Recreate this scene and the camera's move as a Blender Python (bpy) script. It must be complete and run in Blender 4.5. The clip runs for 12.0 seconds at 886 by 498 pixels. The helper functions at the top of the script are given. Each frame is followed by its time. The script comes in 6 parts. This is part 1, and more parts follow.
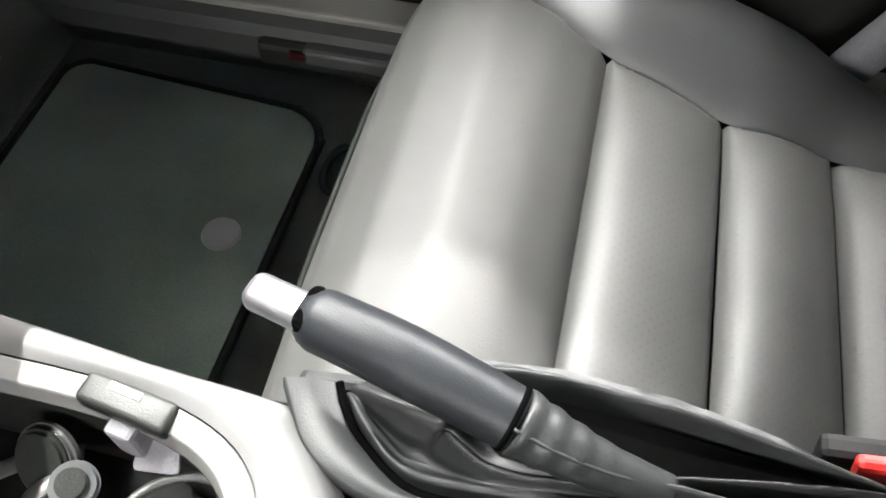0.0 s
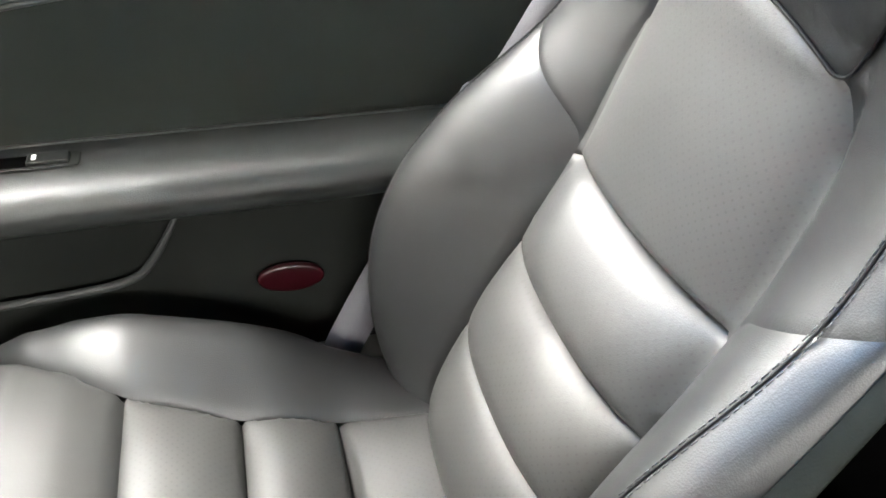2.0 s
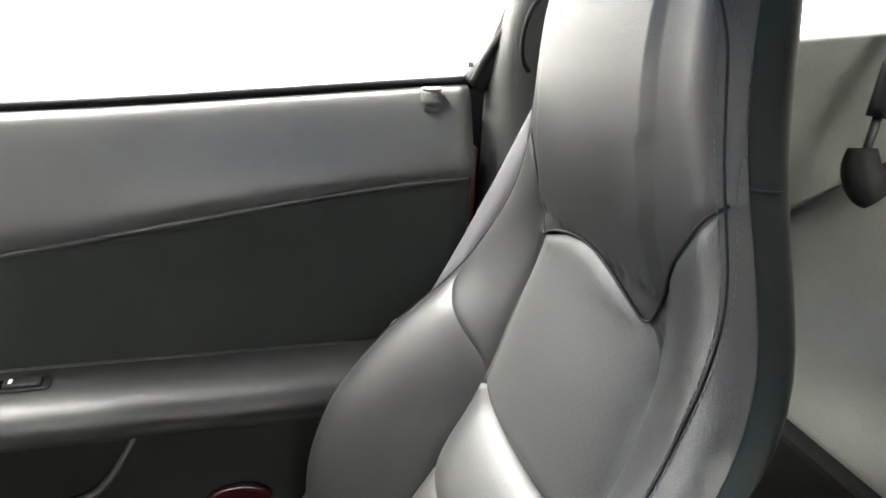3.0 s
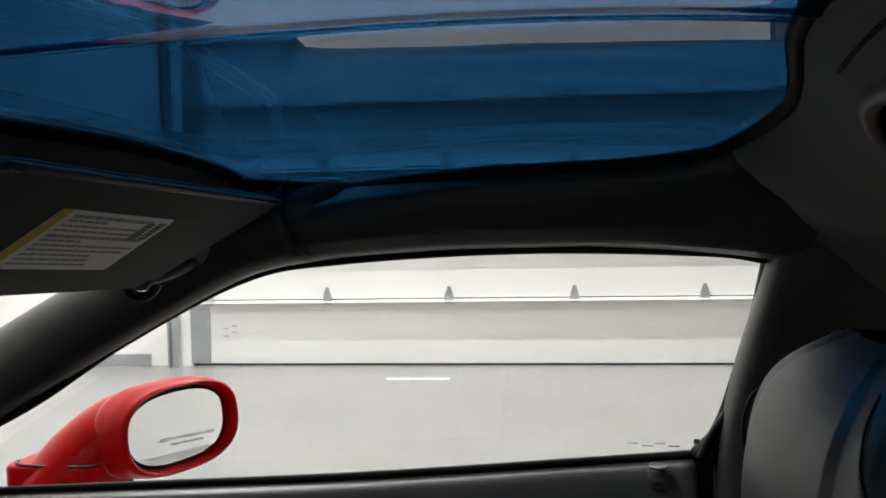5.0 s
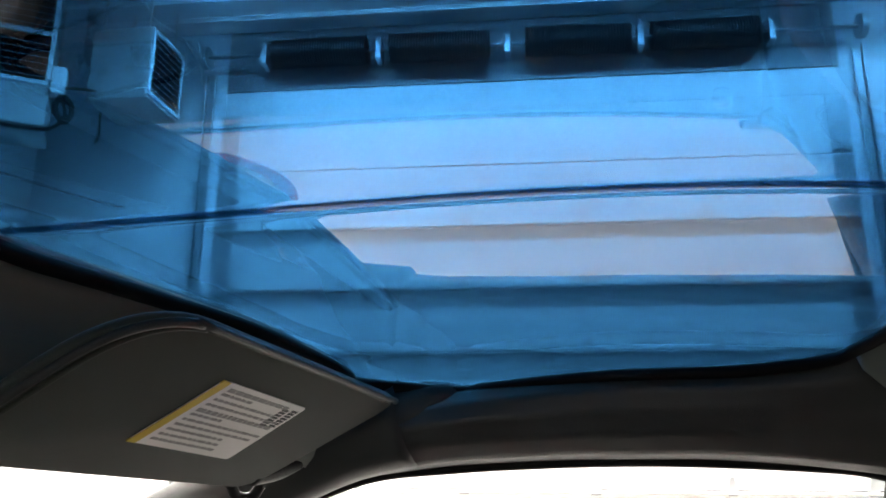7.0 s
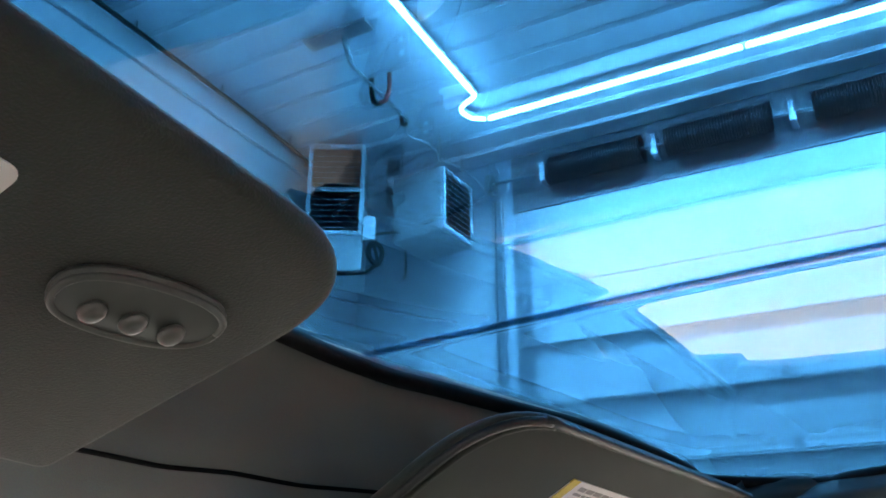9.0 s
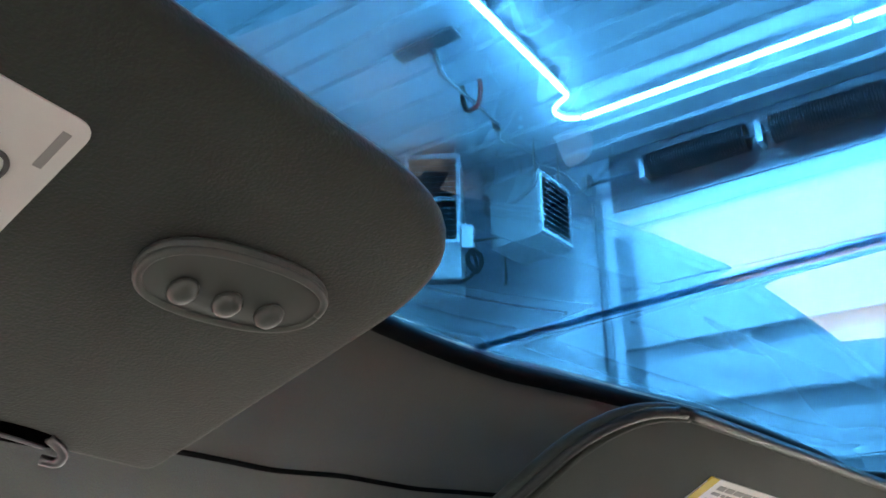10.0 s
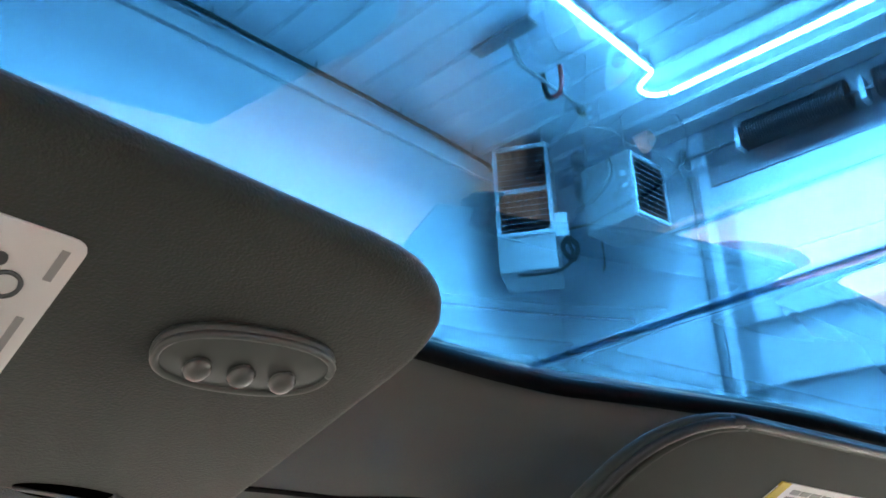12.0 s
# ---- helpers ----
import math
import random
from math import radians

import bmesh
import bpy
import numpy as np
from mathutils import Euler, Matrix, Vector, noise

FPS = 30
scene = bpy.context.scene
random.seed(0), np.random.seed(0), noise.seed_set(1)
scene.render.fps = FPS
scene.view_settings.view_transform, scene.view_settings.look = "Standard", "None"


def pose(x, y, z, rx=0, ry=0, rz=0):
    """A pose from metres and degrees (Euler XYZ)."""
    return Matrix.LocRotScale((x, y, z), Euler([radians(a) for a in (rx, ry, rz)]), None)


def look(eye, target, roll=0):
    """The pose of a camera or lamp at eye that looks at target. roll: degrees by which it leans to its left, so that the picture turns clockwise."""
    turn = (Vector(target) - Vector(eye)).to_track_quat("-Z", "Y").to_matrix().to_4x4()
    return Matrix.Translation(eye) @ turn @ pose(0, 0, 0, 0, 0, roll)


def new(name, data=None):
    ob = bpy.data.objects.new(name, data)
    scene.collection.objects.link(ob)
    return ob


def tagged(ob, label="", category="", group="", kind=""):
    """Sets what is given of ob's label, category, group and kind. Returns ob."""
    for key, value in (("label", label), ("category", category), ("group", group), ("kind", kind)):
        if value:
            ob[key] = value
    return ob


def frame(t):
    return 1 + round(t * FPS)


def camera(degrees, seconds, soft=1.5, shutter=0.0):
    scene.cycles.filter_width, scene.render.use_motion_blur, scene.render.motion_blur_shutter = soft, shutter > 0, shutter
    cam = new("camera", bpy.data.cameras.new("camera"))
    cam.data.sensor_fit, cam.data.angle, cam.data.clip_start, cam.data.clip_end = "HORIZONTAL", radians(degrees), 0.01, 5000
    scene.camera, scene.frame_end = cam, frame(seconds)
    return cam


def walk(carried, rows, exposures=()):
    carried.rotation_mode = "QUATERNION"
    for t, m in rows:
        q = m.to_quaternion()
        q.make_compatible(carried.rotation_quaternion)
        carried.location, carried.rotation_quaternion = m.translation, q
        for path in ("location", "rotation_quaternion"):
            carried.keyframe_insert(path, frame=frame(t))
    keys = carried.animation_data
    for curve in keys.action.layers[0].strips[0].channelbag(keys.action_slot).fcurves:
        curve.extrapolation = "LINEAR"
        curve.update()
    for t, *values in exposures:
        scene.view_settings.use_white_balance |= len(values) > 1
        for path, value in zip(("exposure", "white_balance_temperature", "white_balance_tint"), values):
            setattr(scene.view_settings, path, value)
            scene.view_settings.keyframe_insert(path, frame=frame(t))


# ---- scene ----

# ---------------------------------------------------------------- camera
cam = camera(57.7, 12.0, soft=1.7)
PATH = [
    (0, (-0.471, -0.019, 0.853), (-0.736, 1.072, -0.802), -0.6),
    (0.3, (-0.434, -0.039, 0.872), (-0.557, 1.099, -0.768), 0.4),
    (0.5, (-0.418, -0.041, 0.888), (-0.453, 1.145, -0.722), 1.0),
    (0.8, (-0.401, -0.042, 0.912), (-0.320, 1.256, -0.608), 1.1),
    (1, (-0.384, -0.050, 0.926), (-0.214, 1.337, -0.506), 2.2),
    (1.5, (-0.340, -0.066, 0.937), (0.004, 1.432, -0.341), 3.1),
    (2, (-0.324, -0.085, 0.955), (0.147, 1.481, -0.196), 3.5),
    (2.3, (-0.314, -0.119, 0.979), (0.203, 1.526, -0.034), 3.7),
    (2.5, (-0.298, -0.140, 0.983), (0.242, 1.566, 0.090), 3.9),
    (2.7, (-0.275, -0.167, 0.984), (0.268, 1.597, 0.213), 3.7),
    (3.5, (-0.252, -0.222, 1.090), (-0.010, 1.690, 0.520), 1.0),
    (4.3, (-0.230, -0.267, 1.186), (-0.297, 1.681, 0.739), -1.5),
    (4.5, (-0.223, -0.269, 1.186), (-0.355, 1.691, 0.810), -1.5),
    (5.0, (-0.198, -0.276, 1.199), (-0.408, 1.709, 1.107), -1.2),
    (5.5, (-0.191, -0.277, 1.189), (-0.413, 1.707, 1.314), -0.9),
    (6.0, (-0.239, -0.277, 1.179), (-0.464, 1.696, 1.421), -0.5),
    (6.5, (-0.283, -0.281, 1.154), (-0.493, 1.667, 1.558), -0.4),
    (7.0, (-0.320, -0.289, 1.139), (-0.524, 1.626, 1.680), 0.3),
    (7.5, (-0.334, -0.318, 1.130), (-0.669, 1.532, 1.800), 0.6),
    (7.7, (-0.337, -0.318, 1.126), (-0.744, 1.504, 1.840), 0.4),
    (9.5, (-0.343, -0.290, 1.125), (-1.323, 1.259, 1.924), -0.1),
    (10.0, (-0.367, -0.273, 1.125), (-1.430, 1.214, 1.937), -0.1),
    (10.5, (-0.374, -0.268, 1.132), (-1.517, 1.158, 1.944), -0.8),
    (11.0, (-0.371, -0.266, 1.130), (-1.565, 1.122, 1.935), -1.5),
    (11.5, (-0.357, -0.272, 1.133), (-1.588, 1.079, 1.944), -1.7),
    (12.0, (-0.324, -0.265, 1.141), (-1.581, 1.070, 1.938), -1.9),
]
EXPOSURES = [(0, 4.35, 6500, 10), (0.5, 4.15, 6500, 10), (1.0, 4.4, 6500, 10), (1.5, 4.65, 6550, 10), (2.0, 4.75, 6600, 10), (2.7, 4.9, 6700, 9), (3.3, 3.0, 6600, 9), (4.3, 0.56, 6500, 10), (5.0, 0.88, 6450, 9), (5.5, 1.38, 6450, 9), (6.5, 2.25, 6700, 11), (7.7, 2.95, 6900, 12), (9.5, 3.75, 6800, 11), (12.0, 4.05, 6800, 11)]
walk(cam, [(t, look(e, g, r)) for t, e, g, r in PATH], exposures=EXPOSURES)

# ---------------------------------------------------------------- light
world = bpy.data.worlds.new("world")
scene.world = world
world.use_nodes = True
world.node_tree.nodes["Background"].inputs[0].default_value = (0.6, 0.7, 0.8, 1)
world.node_tree.nodes["Background"].inputs[1].default_value = 0.05

CEIL = 4.95          # ceiling of the garage
WALL_Y = 5.92        # wall with the overhead door
WALL_X = -4.6        # end wall
LED_POWER = 180.0


def strip_lamp(name, x, y, lx, ly, power):
    lamp = bpy.data.lights.new(name, "AREA")
    lamp.shape, lamp.size, lamp.size_y, lamp.energy, lamp.color = "RECTANGLE", lx, ly, power, (1.0, 0.98, 0.95)
    lamp.spread = radians(155)
    ob = new(name, lamp)
    ob.matrix_world = Matrix.Translation((x, y, CEIL - 0.115))
    return ob


strip_lamp("led_light", 0.6, 5.06, 6.4, 0.04, LED_POWER)
strip_lamp("led_light", -2.69, 2.34, 0.04, 4.6, LED_POWER * 0.72)
# unseen row behind the camera, added to fill the cabin and door panel
strip_lamp("led_light", 0.6, -8.2, 6.4, 0.04, LED_POWER * 0.65)


# ---------------------------------------------------------------- materials
def material(name, base, rough=0.5, metal=0.0, coat=0.0, spec=0.5, vary=0.12, scale=8.0, fine=0.0, fine_scale=600.0,
             bump=0.0, bump_scale=300.0, kind="NOISE", rough_vary=0.08, sheen=0.0):
    m = bpy.data.materials.new(name)
    m.use_nodes = True
    nt = m.node_tree
    b = nt.nodes["Principled BSDF"]
    b.inputs["Roughness"].default_value = rough
    b.inputs["Metallic"].default_value = metal
    b.inputs["Coat Weight"].default_value = coat
    b.inputs["Coat Roughness"].default_value = 0.05
    b.inputs["Specular IOR Level"].default_value = spec
    b.inputs["Sheen Weight"].default_value = sheen
    co = nt.nodes.new("ShaderNodeTexCoord")
    n1 = nt.nodes.new("ShaderNodeTexNoise")
    n1.inputs["Scale"].default_value = scale
    n1.inputs["Detail"].default_value = 4
    nt.links.new(co.outputs["Object"], n1.inputs["Vector"])
    ramp = nt.nodes.new("ShaderNodeMix")
    ramp.data_type = "RGBA"
    lo = [max(0.0, c * (1 - vary)) for c in base]
    hi = [min(1.0, c * (1 + vary)) for c in base]
    ramp.inputs[6].default_value, ramp.inputs[7].default_value = (*lo, 1), (*hi, 1)
    nt.links.new(n1.outputs["Fac"], ramp.inputs[0])
    col = ramp.outputs[2]
    if fine:
        n2 = nt.nodes.new("ShaderNodeTexNoise")
        n2.inputs["Scale"].default_value = fine_scale
        n2.inputs["Detail"].default_value = 2
        nt.links.new(co.outputs["Object"], n2.inputs["Vector"])
        mul = nt.nodes.new("ShaderNodeMix")
        mul.data_type, mul.blend_type = "RGBA", "OVERLAY"
        mul.inputs[0].default_value = fine
        nt.links.new(col, mul.inputs[6])
        nt.links.new(n2.outputs["Color"], mul.inputs[7])
        col = mul.outputs[2]
    nt.links.new(col, b.inputs["Base Color"])
    rr = nt.nodes.new("ShaderNodeMapRange")
    rr.inputs["To Min"].default_value, rr.inputs["To Max"].default_value = max(0.02, rough - rough_vary), min(1, rough + rough_vary)
    nt.links.new(n1.outputs["Fac"], rr.inputs["Value"])
    nt.links.new(rr.outputs["Result"], b.inputs["Roughness"])
    if bump:
        if kind == "VORONOI":
            t = nt.nodes.new("ShaderNodeTexVoronoi")
            out = t.outputs["Distance"]
        else:
            t = nt.nodes.new("ShaderNodeTexNoise")
            t.inputs["Detail"].default_value = 3
            out = t.outputs["Fac"]
        t.inputs["Scale"].default_value = bump_scale
        nt.links.new(co.outputs["Object"], t.inputs["Vector"])
        bp = nt.nodes.new("ShaderNodeBump")
        bp.inputs["Strength"].default_value = bump
        bp.inputs["Distance"].default_value = 0.0015
        nt.links.new(out, bp.inputs["Height"])
        nt.links.new(bp.outputs["Normal"], b.inputs["Normal"])
    return m


def glass(name, tint, gloss_ior=1.5):
    m = bpy.data.materials.new(name)
    m.use_nodes = True
    nt = m.node_tree
    nt.nodes.clear()
    out = nt.nodes.new("ShaderNodeOutputMaterial")
    tr = nt.nodes.new("ShaderNodeBsdfTransparent")
    tr.inputs["Color"].default_value = (*tint, 1)
    gl = nt.nodes.new("ShaderNodeBsdfGlossy")
    gl.inputs["Roughness"].default_value = 0.0
    lw = nt.nodes.new("ShaderNodeLayerWeight")
    lw.inputs["Blend"].default_value = 0.5
    pw = nt.nodes.new("ShaderNodeMath")
    pw.operation = "POWER"
    pw.inputs[1].default_value = 5.0
    nt.links.new(lw.outputs["Facing"], pw.inputs[0])
    fr = nt.nodes.new("ShaderNodeMath")
    fr.operation = "MULTIPLY_ADD"
    f0 = ((gloss_ior - 1) / (gloss_ior + 1)) ** 2
    fr.inputs[1].default_value, fr.inputs[2].default_value = 1 - f0, f0
    nt.links.new(pw.outputs[0], fr.inputs[0])
    mx = nt.nodes.new("ShaderNodeMixShader")
    nt.links.new(fr.outputs[0], mx.inputs[0])
    nt.links.new(tr.outputs[0], mx.inputs[1])
    nt.links.new(gl.outputs[0], mx.inputs[2])
    nt.links.new(mx.outputs[0], out.inputs["Surface"])
    return m


def emission(name, colour, strength):
    m = bpy.data.materials.new(name)
    m.use_nodes = True
    b = m.node_tree.nodes["Principled BSDF"]
    b.inputs["Base Color"].default_value = (*colour, 1)
    b.inputs["Emission Color"].default_value = (*colour, 1)
    b.inputs["Emission Strength"].default_value = strength
    return m


# bolsters and headrest: same hide as the inserts, darkened for their shaded facing
LEATHER_SHADED = material("black_leather_shaded", (0.0155, 0.016, 0.0162), 0.45, vary=0.10, scale=5, bump=0.10, bump_scale=900, kind="VORONOI", rough_vary=0.05, spec=0.5)
# inserts: paler copies of that hide, brightened for the light they face
LEATHER_PERF_LIT = material("perforated_leather_lit", (0.041, 0.041, 0.0395), 0.52, vary=0.10, scale=5, bump=0.08, bump_scale=900, kind="VORONOI", rough_vary=0.05, spec=0.36)
INSERT_LEATHER_LIT = material("smooth_insert_leather_lit", (0.041, 0.041, 0.0395), 0.52, vary=0.10, scale=5, bump=0.10, bump_scale=900, kind="VORONOI", rough_vary=0.05, spec=0.36)
# seat sides: shade from the missing driver's seat put into base and gloss
SHADED_VINYL = material("shaded_side_vinyl", (0.0080, 0.0098, 0.0080), 0.66, vary=0.10, scale=6, bump=0.10, bump_scale=800, kind="VORONOI", rough_vary=0.05, spec=0.12)
BOOT = material("soft_boot_leather", (0.0145, 0.0155, 0.016), 0.46, vary=0.12, scale=14, bump=0.08, bump_scale=900, kind="VORONOI", rough_vary=0.06, spec=0.26)


def perforate(m, pitch, turn):
    """Rows of small dark holes through the leather, laid out in the plane that turn brings flat."""
    nt = m.node_tree
    b = nt.nodes["Principled BSDF"]
    co = nt.nodes.new("ShaderNodeTexCoord")
    mp = nt.nodes.new("ShaderNodeMapping")
    mp.inputs["Rotation"].default_value = turn
    vo = nt.nodes.new("ShaderNodeTexVoronoi")
    vo.voronoi_dimensions = "2D"
    vo.inputs["Scale"].default_value = 1 / pitch
    vo.inputs["Randomness"].default_value = 0.06
    nt.links.new(co.outputs["Object"], mp.inputs["Vector"])
    nt.links.new(mp.outputs["Vector"], vo.inputs["Vector"])
    st = nt.nodes.new("ShaderNodeMapRange")
    st.inputs["From Min"].default_value, st.inputs["From Max"].default_value = 0.10, 0.19
    st.inputs["To Min"].default_value, st.inputs["To Max"].default_value = 0.72, 1.0
    nt.links.new(vo.outputs["Distance"], st.inputs["Value"])
    old = b.inputs["Base Color"].links[0].from_socket
    mul = nt.nodes.new("ShaderNodeMix")
    mul.data_type, mul.blend_type = "RGBA", "MULTIPLY"
    mul.inputs[0].default_value = 1.0
    nt.links.new(old, mul.inputs[6])
    nt.links.new(st.outputs["Result"], mul.inputs[7])
    nt.links.new(mul.outputs[2], b.inputs["Base Color"])


LEATHER_BACK_LIT = LEATHER_PERF_LIT.copy()
LEATHER_BACK_LIT.name = "perforated_back_leather_lit"
perforate(LEATHER_PERF_LIT, 0.0062, (0, 0, radians(45)))
perforate(LEATHER_BACK_LIT, 0.0062, (radians(45), radians(90), 0))
TRIM = material("soft_black_trim", (0.032, 0.034, 0.033), 0.42, vary=0.12, scale=6, bump=0.3, bump_scale=700, rough_vary=0.06, spec=0.4)
UPPER = material("upper_door_vinyl", (0.037, 0.039, 0.037), 0.36, vary=0.10, scale=6, bump=0.22, bump_scale=700, rough_vary=0.05, spec=0.52)
QUARTER = material("grey_quarter_carpet", (0.100, 0.107, 0.097), 0.92, vary=0.2, scale=8, fine=0.3, fine_scale=450, bump=0.7, bump_scale=600, spec=0.1)
BEZEL = material("bright_satin_plate", (0.62, 0.62, 0.63), 0.30, metal=0.25, vary=0.04, scale=30, rough_vary=0.05)
PLASTIC = material("black_plastic", (0.008, 0.009, 0.008), 0.45, vary=0.12, scale=10, bump=0.2, bump_scale=900, spec=0.3)
INSERT = material("door_insert_cloth", (0.021, 0.0245, 0.021), 0.8, vary=0.14, scale=7, bump=0.3, bump_scale=900, sheen=0.1, spec=0.1)
HEADLINER = material("headliner_cloth", (0.100, 0.115, 0.102), 0.85, vary=0.12, scale=9, fine=0.15, fine_scale=900, bump=0.35, bump_scale=1100, sheen=0.2, spec=0.2)
VISOR = material("visor_cloth", (0.046, 0.055, 0.047), 0.85, vary=0.12, scale=9, fine=0.2, fine_scale=700, bump=0.35, bump_scale=900, sheen=0.2, spec=0.2)
# headliner cloth with windshield light on the header put into its base
HEADER_LIT = material("header_cloth_lit", (0.200, 0.212, 0.200), 0.85, vary=0.14, scale=7, fine=0.15, fine_scale=900, bump=0.35, bump_scale=1100, sheen=0.2, spec=0.2)
ARMREST = material("armrest_vinyl", (0.023, 0.025, 0.024), 0.38, vary=0.12, scale=6, bump=0.25, bump_scale=700, rough_vary=0.06, spec=0.45)
# black trim lightened for the window light that falls on the rail
RAIL_LIT = material("rail_vinyl_lit", (0.042, 0.043, 0.042), 0.40, vary=0.12, scale=6, bump=0.3, bump_scale=700, rough_vary=0.06, spec=0.4)
SATIN = material("satin_metal", (0.17, 0.17, 0.18), 0.34, metal=0.75, vary=0.04, rough_vary=0.05)
RIM_GREY = material("grey_rim_plastic", (0.10, 0.099, 0.097), 0.5, vary=0.06, scale=12)
BUTTON = material("smooth_grey_plastic", (0.10, 0.11, 0.10), 0.30, vary=0.06, scale=20)
CARPET = material("black_carpet", (0.025, 0.028, 0.025), 0.95, vary=0.25, scale=9, fine=0.4, fine_scale=500, bump=0.9, bump_scale=650, sheen=0.3, spec=0.1)
GREY_CARPET = material("grey_carpet", (0.088, 0.092, 0.085), 0.95, vary=0.2, scale=7, fine=0.3, fine_scale=500, bump=0.8, bump_scale=600, spec=0.1)
MAT = material("floor_mat_carpet", (0.115, 0.142, 0.119), 0.9, vary=0.75, scale=6, fine=0.4, fine_scale=420, bump=0.35, bump_scale=500, sheen=0.3, spec=0.1)
GRIP = material("smooth_grip_leather", (0.008, 0.009, 0.0105), 0.45, vary=0.12, scale=14, bump=0.06, bump_scale=900, kind="VORONOI", rough_vary=0.06, spec=0.18)
# black carpet again, its base lowered for the shade behind the seats
SHADE_CARPET = material("shaded_black_carpet", (0.007, 0.007, 0.007), 0.95, vary=0.2, scale=9, bump=0.8, bump_scale=650, spec=0.05)
KEY_STEEL = material("worn_key_steel", (0.11, 0.11, 0.11), 0.35, metal=0.7, vary=0.15, scale=60)
SILVER = material("satin_silver_plastic", (0.056, 0.0555, 0.055), 0.50, metal=0.10, vary=0.05, scale=6, rough_vary=0.05)
CHROME = material("chrome", (0.75, 0.75, 0.76), 0.12, metal=1.0, vary=0.04, rough_vary=0.04)
MIRROR = material("mirror_glass", (0.92, 0.92, 0.92), 0.0, metal=1.0, vary=0.01, rough_vary=0.0)
RED = material("red_car_paint", (0.37, 0.0022, 0.003), 0.32, coat=0.12, spec=0.10, vary=0.05, scale=3, rough_vary=0.03)
RED_PLASTIC = material("red_plastic", (0.36, 0.010, 0.008), 0.35, vary=0.06)
RED_LENS = material("red_lens", (0.018, 0.0015, 0.003), 0.3, vary=0.1)
RED_DARK = material("dark_red_paint", (0.055, 0.003, 0.004), 0.4, vary=0.1)
RUBBER = material("black_rubber", (0.006, 0.006, 0.0065), 0.6, vary=0.15, scale=12, spec=0.15)
STRAP = material("grey_webbing", (0.12, 0.117, 0.128), 0.7, vary=0.06, scale=20, bump=0.4, bump_scale=500)
WHITE = material("white_painted_steel", (0.69, 0.69, 0.68), 0.42, vary=0.02, scale=1.3, rough_vary=0.06)
WHITE_WALL = material("white_wall_panel", (0.78, 0.78, 0.77), 0.55, vary=0.03, scale=0.8)
CEILING = material("white_ribbed_steel", (0.80, 0.81, 0.81), 0.45, vary=0.03, scale=0.9)
LINTEL = material("grey_primed_steel", (0.20, 0.205, 0.21), 0.5, vary=0.12, scale=4)
STEEL = material("galvanised_steel", (0.38, 0.40, 0.41), 0.42, metal=0.7, vary=0.15, scale=14)
FLOOR = material("grey_coated_concrete", (0.215, 0.21, 0.207), 0.22, vary=0.08, scale=1.2, fine=0.12, fine_scale=60, rough_vary=0.06)
SPRING = material("black_oiled_steel", (0.006, 0.006, 0.007), 0.45, vary=0.2, scale=20, spec=0.3)
LABEL = material("label_paper", (0.90, 0.88, 0.85), 0.55, vary=0.02, scale=20)
YELLOW = material("label_yellow", (0.70, 0.52, 0.05), 0.55, vary=0.03, scale=20)
INK = material("label_ink", (0.10, 0.10, 0.10), 0.7, vary=0.05)
INK_GREY = material("label_grey_ink", (0.38, 0.37, 0.36), 0.7, vary=0.05)
SILL = material("door_sill_plate", (0.20, 0.195, 0.18), 0.4, metal=0.3, vary=0.08)
THREAD = material("grey_thread", (0.055, 0.056, 0.06), 0.7, vary=0.1)
HEATER = material("beige_enamel", (0.36, 0.36, 0.35), 0.4, vary=0.03, scale=3)
# glossless near-black: shade of holes and gaps put into colour, also black parts
DARK = material("black_and_recess_shade", (0.0012, 0.0012, 0.0012), 0.9, vary=0.1, spec=0.0)
BLUE_ROOF = glass("blue_tinted_roof", (0.085, 0.223, 0.348), 1.61)
CREASE_TINT = glass("dark_blue_crease_tint", (0.05, 0.16, 0.28), 1.6)
DIM = glass("tinted_hatch_glass", (0.72, 0.75, 0.74), 1.45)
CLEAR = glass("clear_window", (0.93, 0.95, 0.94), 1.45)
LED = emission("led_tube", (1.0, 0.98, 0.95), 22.0)


# ---------------------------------------------------------------- mesh helpers
def solid(name, verts, faces, mat, parent=None, label="", smooth=True):
    me = bpy.data.meshes.new(name)
    me.from_pydata([tuple(v) for v in verts], [], faces)
    me.materials.append(mat)
    me.update()
    if smooth:
        me.polygons.foreach_set("use_smooth", [True] * len(me.polygons))
    ob = new(name, me)
    if parent:
        ob.parent = parent
    return tagged(ob, label=label)


def part(name, bm, mat, parent=None, label="", smooth=False):
    me = bpy.data.meshes.new(name)
    bmesh.ops.recalc_face_normals(bm, faces=bm.faces[:])
    bm.to_mesh(me)
    bm.free()
    me.materials.append(mat)
    if smooth:
        me.polygons.foreach_set("use_smooth", [True] * len(me.polygons))
        me.set_sharp_from_angle(angle=radians(42))
    ob = new(name, me)
    if parent:
        ob.parent = parent
    return tagged(ob, label=label)


def thing(name, label, category, group="", kind=""):
    return tagged(new(name), label, category, group, kind)


def sheet(fn, nu, nv, closed=False):
    """Vertices and faces of a grid over u, v in 0..1."""
    vs = [fn(i / (nu - 1), j / (nv if closed else nv - 1)) for i in range(nu) for j in range(nv)]
    fs = []
    for i in range(nu - 1):
        for j in range(nv if closed else nv - 1):
            k = (j + 1) % nv
            fs.append((i * nv + j, i * nv + k, (i + 1) * nv + k, (i + 1) * nv + j))
    return vs, fs


def thick(ob, amount, offset=-1.0):
    m = ob.modifiers.new("thickness", "SOLIDIFY")
    m.thickness, m.offset = amount, offset
    return ob


